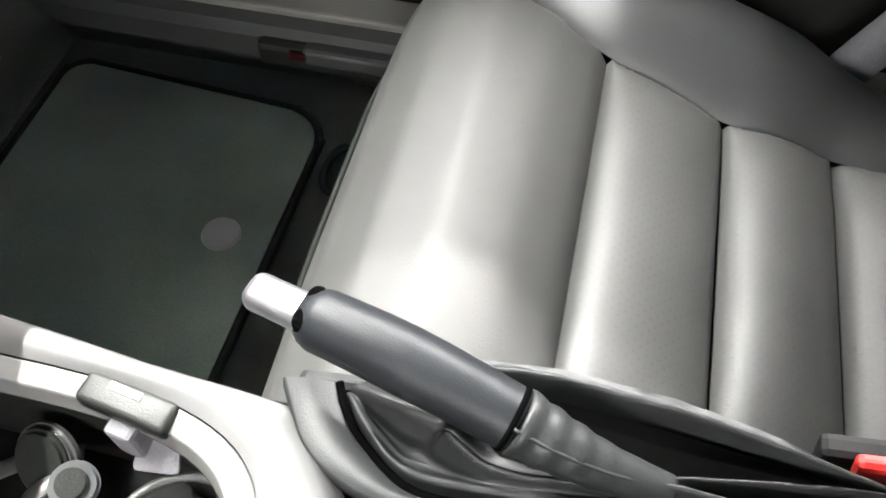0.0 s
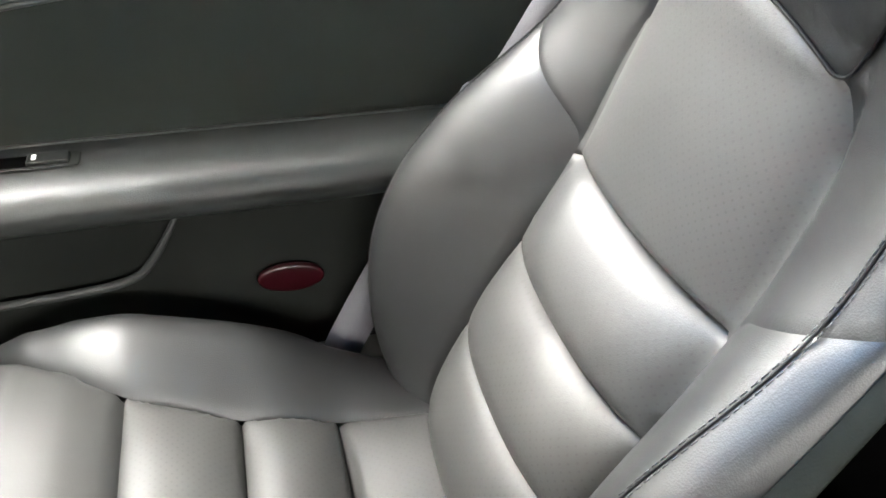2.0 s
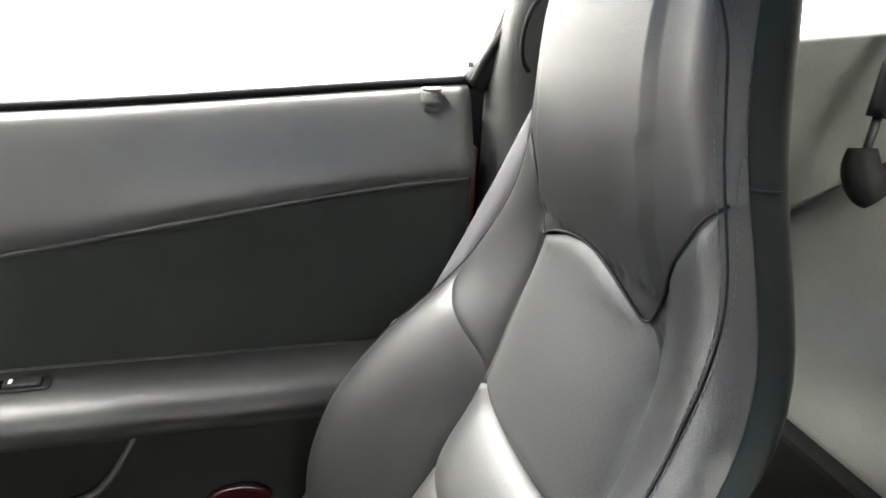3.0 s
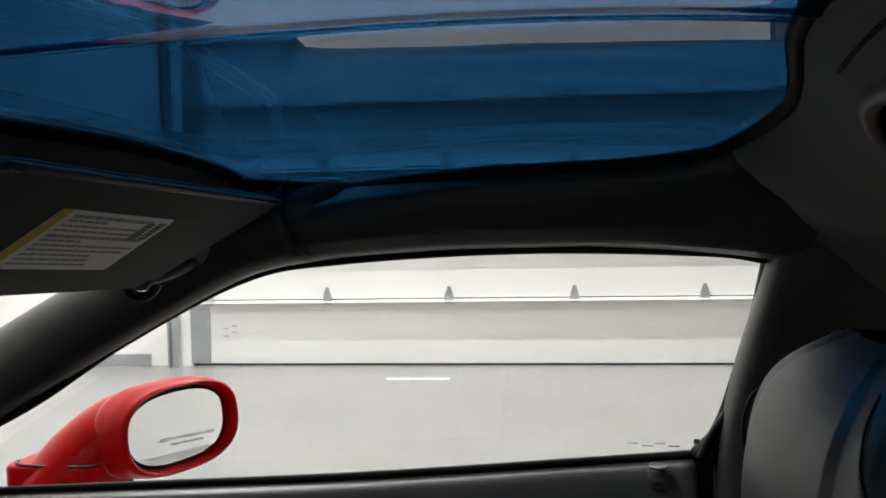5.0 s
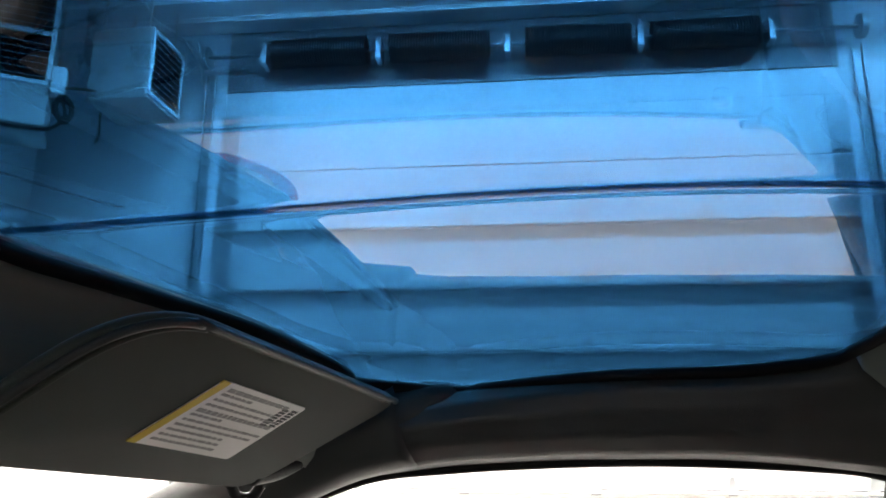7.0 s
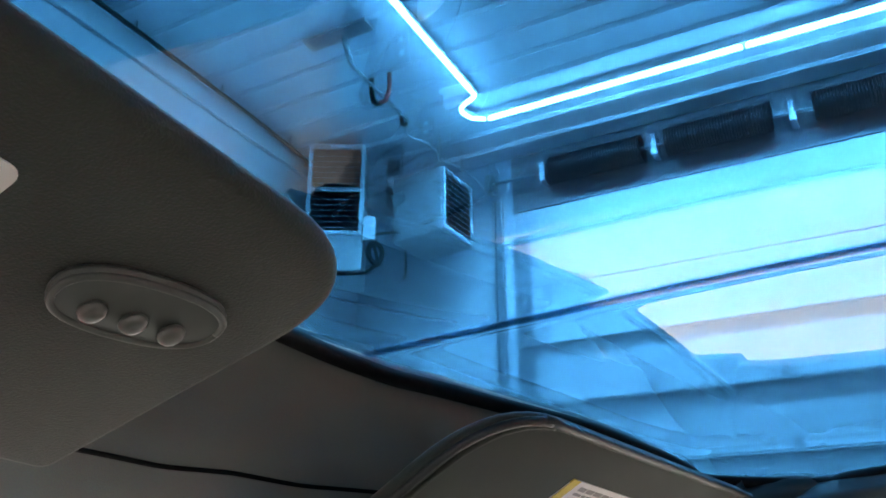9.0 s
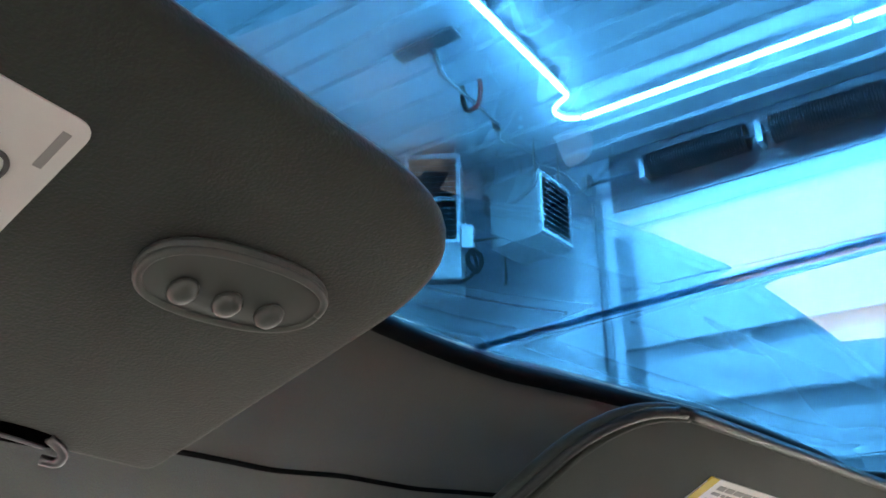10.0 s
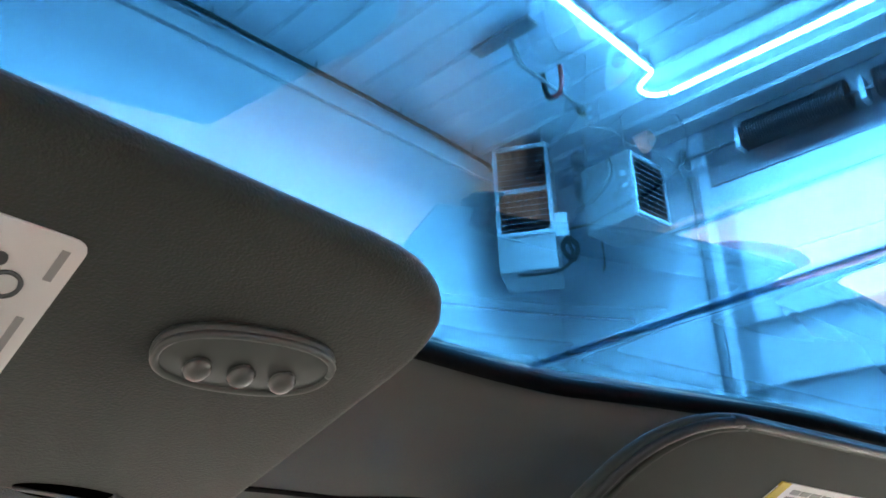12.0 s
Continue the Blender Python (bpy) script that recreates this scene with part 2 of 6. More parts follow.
def box(sx, sy, sz, bevel=0.004, at=(0, 0, 0), rot=None, segs=2):
    bm = bmesh.new()
    bmesh.ops.create_cube(bm, size=1)
    bmesh.ops.scale(bm, vec=(sx, sy, sz), verts=bm.verts)
    if bevel:
        bmesh.ops.bevel(bm, geom=bm.edges[:], offset=bevel, segments=segs, profile=0.5, affect="EDGES")
    if rot:
        bmesh.ops.transform(bm, matrix=rot, verts=bm.verts)
    bmesh.ops.translate(bm, vec=at, verts=bm.verts)
    return bm


def smooth_line(pts, n):
    """A Catmull-Rom line through the points, n samples."""
    p = [Vector(a) for a in pts]
    p = [p[0] * 2 - p[1]] + p + [p[-1] * 2 - p[-2]]
    out = []
    for i in range(n):
        f = i / (n - 1) * (len(p) - 3)
        k = min(int(f), len(p) - 4)
        t = f - k
        a, b, c, d = p[k:k + 4]
        out.append(0.5 * (2 * b + (c - a) * t + (2 * a - 5 * b + 4 * c - d) * t * t + (3 * b - a - 3 * c + d) * t ** 3))
    return out


def tube(pts, radius, n=24, sides=10, flat=1.0, up=(0, 0, 1), caps=True):
    """A tube along a line; radius a number or a function of 0..1; flat squeezes it along up."""
    line = smooth_line(pts, n) if n > 2 else [Vector(a) for a in pts]
    vs, fs = [], []
    for i, c in enumerate(line):
        d = (line[min(i + 1, len(line) - 1)] - line[max(i - 1, 0)]).normalized()
        a = d.cross(Vector(up)).normalized()
        b = a.cross(d).normalized()
        r = radius(i / (len(line) - 1)) if callable(radius) else radius
        for k in range(sides):
            q = 2 * math.pi * k / sides
            vs.append(c + a * (math.cos(q) * r) + b * (math.sin(q) * r * flat))
    for i in range(len(line) - 1):
        for k in range(sides):
            m = (k + 1) % sides
            fs.append((i * sides + k, i * sides + m, (i + 1) * sides + m, (i + 1) * sides + k))
    if caps:
        fs.append(tuple(range(sides - 1, -1, -1)))
        fs.append(tuple((len(line) - 1) * sides + k for k in range(sides)))
    return vs, fs


def rounded(points, radii, steps=6):
    """A closed outline with rounded corners."""
    out, n = [], len(points)
    for i in range(n):
        p, a, b = Vector(points[i]), Vector(points[i - 1]), Vector(points[(i + 1) % n])
        r = radii[i] if isinstance(radii, (list, tuple)) else radii
        u, w = (a - p).normalized(), (b - p).normalized()
        for k in range(steps + 1):
            t = k / steps
            out.append(p + u * r * (1 - t) ** 2 + w * r * t ** 2)
    return out


def plate(outline, thickness, to_world, bevel=0.0, bottom=0.0):
    """A flat piece with the given outline in u, v, raised along w and laid into the world by a matrix."""
    bm = bmesh.new()
    vs = [bm.verts.new((p[0], p[1], bottom)) for p in outline]
    face = bm.faces.new(vs)
    got = bmesh.ops.extrude_face_region(bm, geom=[face])
    top = [g for g in got["geom"] if isinstance(g, bmesh.types.BMVert)]
    bmesh.ops.translate(bm, vec=(0, 0, thickness), verts=top)
    if bevel:
        es = [e for e in bm.edges if abs(e.verts[0].co.z - e.verts[1].co.z) < 1e-6]
        bmesh.ops.bevel(bm, geom=es, offset=bevel, segments=3, profile=0.5, affect="EDGES")
    bmesh.ops.transform(bm, matrix=to_world, verts=bm.verts)
    return bm


def axes(origin, u, v):
    """A matrix with its origin, u along u and w at right angles to u and v."""
    u = Vector(u).normalized()
    w = u.cross(Vector(v)).normalized()
    v = w.cross(u)
    m = Matrix((u, v, w)).transposed().to_4x4()
    m.translation = origin
    return m


def soften(a, n=2):
    a = np.array(a, float)
    for _ in range(n):
        b = a.copy()
        b[1:-1] = 0.25 * a[:-2] + 0.5 * a[1:-1] + 0.25 * a[2:]
        a = b
    return a


def curve1(xs, ys):
    """A smoothed function through a few values."""
    fx = np.linspace(xs[0], xs[-1], 200)
    fy = soften(np.interp(fx, xs, ys), 60)
    fy[0], fy[-1] = ys[0], ys[-1]
    return lambda x: float(np.interp(x, fx, fy))


def step01(a, b, x):
    t = min(1.0, max(0.0, (x - a) / (b - a)))
    return t * t * (3 - 2 * t)


# ---------------------------------------------------------------- garage
def garage():
    x0, x1, y0, y1 = WALL_X, 5.6, -10.0, WALL_Y
    floor = part("floor", box(x1 - x0 + 0.4, y1 - y0 + 0.6, 0.2, 0, ((x0 + x1) / 2, (y0 + y1) / 2, -0.1)), FLOOR)
    tagged(floor, "glossy grey coated concrete garage floor", "floor", kind="structure")

    # ribbed ceiling: raised ribs across x
    vs, fs = [], []
    pitch, n = 0.3, int((y1 - y0) / 0.3) + 1
    prof = []
    for k in range(n):
        y = y1 - k * pitch
        prof += [(y, 0), (y - 0.225, 0), (y - 0.240, -0.036), (y - 0.265, -0.036), (y - 0.280, 0)]
    for y, d in prof:
        vs += [(x0, y, CEIL + d), (x1, y, CEIL + d)]
    fs = [(2 * k, 2 * k + 1, 2 * k + 3, 2 * k + 2) for k in range(len(prof) - 1)]
    c = solid("ceiling", vs, fs, CEILING, smooth=False)
    thick(c, 0.02, -1.0)
    tagged(c, "white ribbed steel ceiling of the garage", "ceiling", kind="structure")
    # walls
    w = part("wall_west", box(0.2, y1 - y0 + 0.4, CEIL + 0.1, 0, (x0 - 0.1, (y0 + y1) / 2, CEIL / 2)), WHITE_WALL)
    tagged(w, "plain white end wall of the garage", "wall", kind="structure")
    w = part("wall_east", box(0.2, y1 - y0 + 0.4, CEIL + 0.1, 0, (x1 + 0.1, (y0 + y1) / 2, CEIL / 2)), WHITE_WALL)
    tagged(w, "plain white wall of the garage", "wall", kind="structure")
    w = part("wall_south", box(x1 - x0, 0.2, CEIL + 0.1, 0, ((x0 + x1) / 2, y0 - 0.1, CEIL / 2)), WHITE_WALL)
    tagged(w, "plain white wall of the garage", "wall", kind="structure")
    dl, dr, dt = -2.90, 2.26, 4.37
    w = new("wall_north")
    tagged(w, "white garage wall around the overhead door", "wall", kind="structure")
    part("wall_panel", box(dl - x0, 0.2, CEIL, 0, ((x0 + dl) / 2, y1 + 0.1, CEIL / 2)), WHITE_WALL, w)
    part("wall_panel", box(x1 - dr, 0.2, CEIL, 0, ((x1 + dr) / 2, y1 + 0.1, CEIL / 2)), WHITE_WALL, w)
    part("lintel", box(dr - dl, 0.2, CEIL - dt, 0, ((dl + dr) / 2, y1 + 0.1, (CEIL + dt) / 2)), LINTEL, w)
    b = part("baseboard", box(dl - x0 - 0.35, 0.02, 0.10, 0.003, ((x0 + dl - 0.35) / 2, y1 - 0.012, 0.05)), STEEL)
    tagged(b, "dark grey base trim along the white wall", "baseboard", kind="structure")
    # overhead door
    door = thing("garage_door", "closed white sectional overhead door with ribs and hinges", "garage door", kind="structure")
    h = 0.514
    sec_me = strut_me = hinge_me = None
    for k in range(8):
        z = k * h + 0.012
        if not sec_me:
            bm = box(dr - dl + 0.06, 0.045, h - 0.008, 0.006)
            s = part("section", bm, WHITE, door)
            sec_me = s.data
        else:
            s = new("section", sec_me)
            s.parent = door
        s.location = ((dl + dr) / 2, y1 + 0.03, z + h / 2)
        if 0 < k < 7:
            for hx in (-2.745, -1.779, -0.813, 0.15, 1.12, 2.09):
                if hinge_me is None:
                    vs = [(-0.035, 0, -0.05), (0.035, 0, -0.05), (0.035, 0, 0), (0.012, 0, 0.085), (-0.012, 0, 0.085), (-0.035, 0, 0)]
                    bm = bmesh.new()
                    f = bm.faces.new([bm.verts.new(v) for v in vs])
                    g = bmesh.ops.extrude_face_region(bm, geom=[f])
                    bmesh.ops.translate(bm, vec=(0, -0.018, 0), verts=[e for e in g["geom"] if isinstance(e, bmesh.types.BMVert)])
                    o = part("hinge", bm, STEEL, s, "galvanised door hinge")
                    hinge_me = o.data
                else:
                    o = new("hinge", hinge_me)
                    o.parent = s
                o.location = (hx - s.location.x, -0.024, -h / 2 + 0.012)
        # stiffening strut at the head of each section
        if k < 6:
            if strut_me is None:
                prof = [(0, 0.035), (-0.055, 0.035), (-0.055, 0.028), (-0.008, 0.02), (-0.008, -0.03), (0, -0.03)]
                vs = [(sx * (dr - dl) / 2, y, zz) for sx in (-1, 1) for y, zz in prof]
                m = len(prof)
                fs = [(i, (i + 1) % m, m + (i + 1) % m, m + i) for i in range(m)] + [tuple(range(m)), tuple(range(2 * m - 1, m - 1, -1))]
                o = solid("strut", vs, fs, WHITE, s, smooth=False)
                strut_me = o.data
            else:
                o = new("strut", strut_me)
                o.parent = s
            o.location = (0, -0.0245, h / 2 - 0.05)
        o = part("end_stile", box(0.16, 0.012, h - 0.03, 0.002, (-(dr - dl) / 2 + 0.07, -0.031, 0)), STEEL, s)
        o = part("end_stile", box(0.16, 0.012, h - 0.03, 0.002, ((dr - dl) / 2 - 0.07, -0.031, 0)), STEEL, s)
    s = part("section", box(dr - dl + 0.06, 0.045, dt - 8 * h - 0.016, 0.006), WHITE, door)
    s.location = ((dl + dr) / 2, y1 + 0.03, (dt + 8 * h) / 2 + 0.002)
    # small printed marks on the lowest section
    for i, (dx, dz) in enumerate(((0, 0), (0.07, 0.02), (0.07, -0.03), (0, -0.06))):
        part("print_mark", box(0.040, 0.002, 0.010, 0, (dl + 0.28 + dx, y1 + 0.0055, 0.30 + dz)), INK_GREY, door)
    for sx, tx in ((-1, dl - 0.12), (1, dr + 0.12)):
        part("track", box(0.06, 0.03, 4.5, 0.004, (tx, y1 - 0.05, 2.25)), STEEL, door, "vertical steel door track")
        part("track", box(0.012, 0.10, 4.5, 0.002, (tx + 0.04 * sx, y1 - 0.05, 2.25)), STEEL, door)
    # torsion shaft
    zt, yt = 4.62, y1 - 0.17
    vs, fs = tube([(dl - 0.2, yt, zt), (dr + 0.2, yt, zt)], 0.016, n=2, sides=10)
    solid("shaft", vs, fs, STEEL, door, "long steel torsion shaft")
    for a, b in ((-2.44, -1.62), (-1.42, -0.58), (-0.28, 0.58), (0.75, 1.60)):
        def coil(u, v, a=a, b=b):
            q = v * 2 * math.pi
            r = 0.118 + 0.007 * math.cos(u * 2 * math.pi * 36)
            return (a + (b - a) * u, yt + r * math.cos(q), zt + r * math.sin(q))
        vs, fs = sheet(coil, 200, 14, True)
        solid("torsion_spring", vs, fs, SPRING, door, "thick black torsion spring")
    for x in (-2.52, -1.52, -0.43, 0.66, 1.70):
        bm = box(0.05, 0.16, 0.19, 0.004, (x, yt + 0.04, zt))
        part("bearing_bracket", bm, STEEL, door)
    for x in (dl - 0.14, dr + 0.14):
        bm = bmesh.new()
        bmesh.ops.create_cone(bm, cap_ends=True, segments=28, radius1=0.10, radius2=0.10, depth=0.05)
        bmesh.ops.transform(bm, matrix=Matrix.Translation((x, yt, zt)) @ Matrix.Rotation(radians(90), 4, "Y"), verts=bm.verts)
        part("cable_drum", bm, STEEL, door, smooth=True)
    # round white post
    vs, fs = tube([(-3.03, 5.72, 0), (-3.03, 5.72, 2.1)], 0.084, n=2, sides=24)
    p = solid("bollard", vs, fs, WHITE)
    tagged(p, "round white steel guard post beside the door", "post")
    d = part("floor_marking", box(0.46, 0.05, 0.002, 0, (-1.0, 5.42, 0.0012)), WHITE)
    tagged(d, "short white painted dash on the floor", "marking", kind="structure")
    # conduit along the wall, up to the ceiling
    vs, fs = tube([(-3.06, 5.885, 0.4), (-3.06, 5.885, 2.2), (-3.06, 5.88, 3.6), (-3.07, 5.87, 4.14), (-3.13, 5.86, 4.56), (-3.23, 5.80, 4.76), (-3.31, 5.66, 4.83), (-3.40, 5.46, 4.84), (-3.36, 5.15, 4.83), (-3.42, 4.86, 4.79), (-3.27, 4.60, 4.75)], 0.013, n=90, sides=8)
    p = solid("conduit", vs, fs, WHITE)
    tagged(p, "thin white flexible conduit sagging from ceiling to wall", "conduit")
    # pipe with straps along the end wall
    c = thing("pipe", "dark thin pipe hung along the ceiling edge", "pipe")
    vs, fs = tube([(x0 + 0.17, -3.0, 4.86), (x0 + 0.13, 3.0, 4.86), (x0 + 0.08, 4.70, 4.86), (x0 + 0.07, 4.90, 4.80)], 0.017, n=20, sides=8)
    solid("pipe_run", vs, fs, SPRING, c)
    for k in range(9):
        part("hanger", box(0.01, 0.02, 0.11, 0, (x0 + 0.16 - 0.007 * k, -2.6 + k * 0.9, 4.90)), STEEL, c)
    t = part("trim", box(0.05, y1 - y0, 0.20, 0.01, (x0 + 0.026, (y0 + y1) / 2, CEIL - 0.14)), WHITE)
    tagged(t, "white steel trim along the ceiling edge", "trim", kind="structure")
    clip_me = None
    for k in range(34):
        if clip_me is None:
            clip = part("fastener", box(0.006, 0.09, 0.014, 0.002), LINTEL, t, "grey trim fastener")
            clip_me = clip.data
        else:
            clip = new("fastener", clip_me)
            clip.parent = t
        clip.location = (x0 + 0.053, -1.6 + 0.2 * k, CEIL - 0.075)


def led_tube(x, y, lx, ly):
    o = thing("led_tube", "long glowing white tube light under the ceiling", "tube light", "tube lights under the ceiling")
    along_x = lx > ly
    n = max(1, round((lx if along_x else ly) / 2.4))
    step = (lx if along_x else ly) / n
    for k in range(n):
        c = (-((n - 1) / 2) + k) * step
        sx, sy = (step - 0.02, 0.035) if along_x else (0.035, step - 0.02)
        at = (x + c, y, CEIL - 0.085) if along_x else (x, y + c, CEIL - 0.085)
        part("tube", box(sx, sy, 0.035, 0.010, at), LED, o)
        sx, sy = (step - 0.04, 0.06) if along_x else (0.06, step - 0.04)
        part("housing", box(sx, sy, 0.035, 0.006, (at[0], at[1], CEIL - 0.049)), WHITE, o)
    return o


def unit_heater(at, turn, name_label, H=0.62, banks=1):
    h = thing("unit_heater", name_label, "heater", "heaters in the garage corner")
    m = Matrix.Translation(at) @ Matrix.Rotation(radians(turn), 4, "Z")
    W, D = 0.50, 0.52
    part("cabinet", box(W, D, H, 0.015, (0, 0, 0)), HEATER, h)
    low = -H / 2 + (0.06 if banks == 1 else 0.36)
    tall = (H / 2 - 0.06 - low - 0.05 * (banks - 1)) / banks
    for b in range(banks):
        z0 = low + b * (tall + 0.05)
        # black slab on a closed cabinet paints the shade behind the louvers
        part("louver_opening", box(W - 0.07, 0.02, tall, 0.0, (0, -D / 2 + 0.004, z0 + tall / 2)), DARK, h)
        for k in range(int(tall / 0.055)):
            r = Matrix.Rotation(radians(32), 4, "X")
            part("louver", box(W - 0.08, 0.05, 0.004, 0, (0, -D / 2 - 0.01, z0 + 0.03 + k * 0.054), r), STEEL, h)
    part("front_frame", box(W - 0.02, 0.02, 0.05, 0.004, (0, -D / 2 - 0.006, H / 2 - 0.035)), HEATER, h)
    part("badge", box(0.14, 0.006, 0.028, 0.002, (0, -D / 2 - 0.019, H / 2 - 0.034)), LABEL, h, "oval maker's badge")
    part("control_box", box(0.10, 0.18, 0.22, 0.006, (W / 2 + 0.05, 0.05, -0.12)), HEATER, h)
    for sx in (-1, 1):
        part("front_frame", box(0.035, 0.02, H / 2 - 0.02 - low, 0.004, (sx * (W / 2 - 0.02), -D / 2 - 0.008, (H / 2 - 0.02 + low) / 2)), WHITE, h)
    part("front_frame", box(W - 0.01, 0.02, 0.035, 0.004, (0, -D / 2 - 0.008, low - 0.018)), WHITE, h)
    if banks > 1:
        part("valve_box", box(0.10, 0.10, 0.22, 0.006, (W / 2 + 0.055, -D / 2 + 0.02, low + 0.02)), WHITE, h, "white valve box on the heater's side")
        vs, fs = tube([(W / 2 + 0.07, -D / 2 + 0.02, low + 0.13), (W / 2 + 0.07, -D / 2 + 0.02, low + 0.30)], 0.025, n=2, sides=12)
        solid("fitting", vs, fs, STEEL, h, "steel pipe fitting")
        loop = [(W / 2 + 0.07, -D / 2 + 0.03, low - 0.08), (W / 2 + 0.11, -D / 2 + 0.03, low - 0.16), (W / 2 + 0.12, -D / 2 + 0.04, low - 0.26), (W / 2 + 0.03, -D / 2 + 0.04, low - 0.36), (W / 2 - 0.16, -D / 2 + 0.05, low - 0.38), (-0.1, -D / 2 + 0.06, low - 0.37)]
        vs, fs = tube(loop, 0.014, n=40, sides=8)
        solid("gas_hose", vs, fs, RUBBER, h, "black flexible gas hose")
        vs, fs = tube([(W / 2 + 0.09, -D / 2 + 0.01, low - 0.08), (W / 2 + 0.05, -D / 2, low - 0.20), (W / 2 + 0.13, -D / 2 + 0.01, low - 0.30), (W / 2 + 0.17, -D / 2 + 0.02, low - 0.18), (W / 2 + 0.10, -D / 2 + 0.02, low - 0.08)], 0.022, n=30, sides=10)
        solid("hose_coil", vs, fs, RUBBER, h, "coiled black hose")
        vs, fs = tube([(W / 2 + 0.10, -D / 2 + 0.05, low), (W / 2 + 0.28, -D / 2 + 0.1, low + 0.04), (W / 2 + 0.36, -D / 2 + 0.12, low + 0.06)], 0.012, n=10, sides=8)
        solid("supply_pipe", vs, fs, SPRING, h, "short dark supply pipe")
    else:
        for q in (-0.1, 0.12):
            part("knockout", box(0.006, 0.07, 0.05, 0.002, (-W / 2 - 0.003, q, -0.06)), LINTEL, h, "dark round knock-out")
        part("top_flange", box(W - 0.04, D - 0.1, 0.012, 0.003, (0, 0.02, H / 2 + 0.004)), WHITE, h)
    for sx in (-1, 1):
        for sy in (-1, 1):
            part("hanger_rod", box(0.012, 0.012, 0.5, 0, (sx * 0.2, sy * 0.2, H / 2 + 0.22)), STEEL, h)
    vs, fs = tube([(0.1, 0.27, -0.1), (0.12, 0.36, -0.2), (0.12, 0.36, -0.45), (0.0, 0.3, -0.55)], 0.012, n=14, sides=8)
    solid("gas_hose", vs, fs, RUBBER, h)
    vs, fs = tube([(0, 0.2, 0.15), (0, 0.42, 0.2), (0, 0.44, 0.45), (0, 0.44, 0.7)], 0.06, n=16, sides=14)
    solid("flue", vs, fs, STEEL, h)
    h.matrix_world = m
    return h


garage()
corner = led_tube(0.40, 5.06, 6.3, 0.04)
led_tube(-2.69, 2.33, 0.04, 4.6)
# tubes of the added fill row, never in view
led_tube(0.40, -8.2, 6.3, 0.04)
vs, fs = tube([(-2.69, 4.62, CEIL - 0.085), (-2.70, 4.70, CEIL - 0.085), (-2.84, 4.78, CEIL - 0.085), (-2.89, 4.86, CEIL - 0.085), (-2.86, 4.98, CEIL - 0.085), (-2.76, 5.05, CEIL - 0.085)], 0.018, n=40, sides=10)
solid("corner_bend", vs, fs, LED, corner, "bent glowing corner piece")
vs, fs = tube([(-2.69, 4.62, CEIL - 0.048), (-2.70, 4.70, CEIL - 0.048), (-2.84, 4.78, CEIL - 0.048), (-2.89, 4.86, CEIL - 0.048), (-2.86, 4.98, CEIL - 0.048), (-2.76, 5.05, CEIL - 0.048)], 0.026, n=40, sides=10)
solid("housing", vs, fs, WHITE, corner, "white backing of the bent corner")
# one heater: height and second bank model its doubling by the roof glass
unit_heater((-4.22, 5.0, 4.24), 30, "beige unit heater, its refracted double image built as a second louver bank", 1.22, 2)
unit_heater((-3.46, 5.38, 4.26), 86, "beige unit heater seen beside its dark louvers")


def ceiling_hook():
    b = thing("ceiling_bracket", "steel ceiling bracket with red and black hooks", "bracket")
    part("plate", box(0.54, 0.13, 0.03, 0.002, (-3.25, 3.56, CEIL - 0.055)), LINTEL, b, "grey steel ceiling plate")
    vs, fs = tube([(-3.226, 3.60, CEIL - 0.06), (-3.221, 3.71, CEIL - 0.25)], 0.022, n=2, sides=8)
    solid("drop_arm", vs, fs, STEEL, b)
    vs, fs = tube([(-3.222, 3.69, CEIL - 0.240), (-3.267, 4.60, CEIL - 0.20)], 0.017, n=2, sides=8)
    solid("arm", vs, fs, STEEL, b)
    vs, fs = tube([(-3.270, 4.05, CEIL - 0.13), (-3.268, 4.06, CEIL - 0.27), (-3.235, 4.06, CEIL - 0.355), (-3.190, 4.06, CEIL - 0.370)], 0.022, n=20, sides=8)
    solid("hook", vs, fs, SPRING, b, "black rubber-coated hook half")
    vs, fs = tube([(-3.190, 4.06, CEIL - 0.370), (-3.145, 4.06, CEIL - 0.355), (-3.112, 4.06, CEIL - 0.27), (-3.110, 4.05, CEIL - 0.13)], 0.020, n=20, sides=8)
    solid("hook_tip", vs, fs, RED_PLASTIC, b, "red rubber-coated hook half")
    vs, fs = tube([(-3.285, 4.52, CEIL - 0.20), (-3.275, 4.54, CEIL - 0.27), (-3.235, 4.55, CEIL - 0.27)], 0.018, n=12, sides=8)
    solid("hook", vs, fs, SPRING, b, "small black hook at the arm's end")



ceiling_hook()

# ---------------------------------------------------------------- car: shell
FRONT_EDGE = curve1([0, 0.09, 0.15, 0.20, 0.25, 0.33, 0.40, 0.43, 0.50, 0.53, 0.56, 0.64], [-0.684, -0.680, -0.674, -0.663, -0.646, -0.618, -0.586, -0.572, -0.546, -0.530, -0.516, -0.484])
REAR_EDGE = curve1([0, 0.108, 0.172, 0.236, 0.34, 0.425, 0.504, 0.545, 0.60, 0.66], [-0.048, -0.044, -0.043, -0.035, 0.0, 0.022, 0.014, -0.012, -0.03, -0.03])
RIM_Y = curve1([-0.52, -0.475, -0.376, -0.247, -0.10, -0.02, 0.02, 0.10], [0.640, 0.632, 0.609, 0.583, 0.575, 0.556, 0.540, 0.530])
BELT_Z = curve1([-1.2, -0.914, -0.48, -0.36, 0.012, 0.2], [0.802, 0.821, 0.844, 0.852, 0.882, 0.895])
RAIL_LOW = curve1([-0.56, -0.52, -0.41, -0.28, -0.127, -0.04, 0.045, 0.12], [1.122, 1.134, 1.149, 1.156, 1.157, 1.152, 1.143, 1.13])


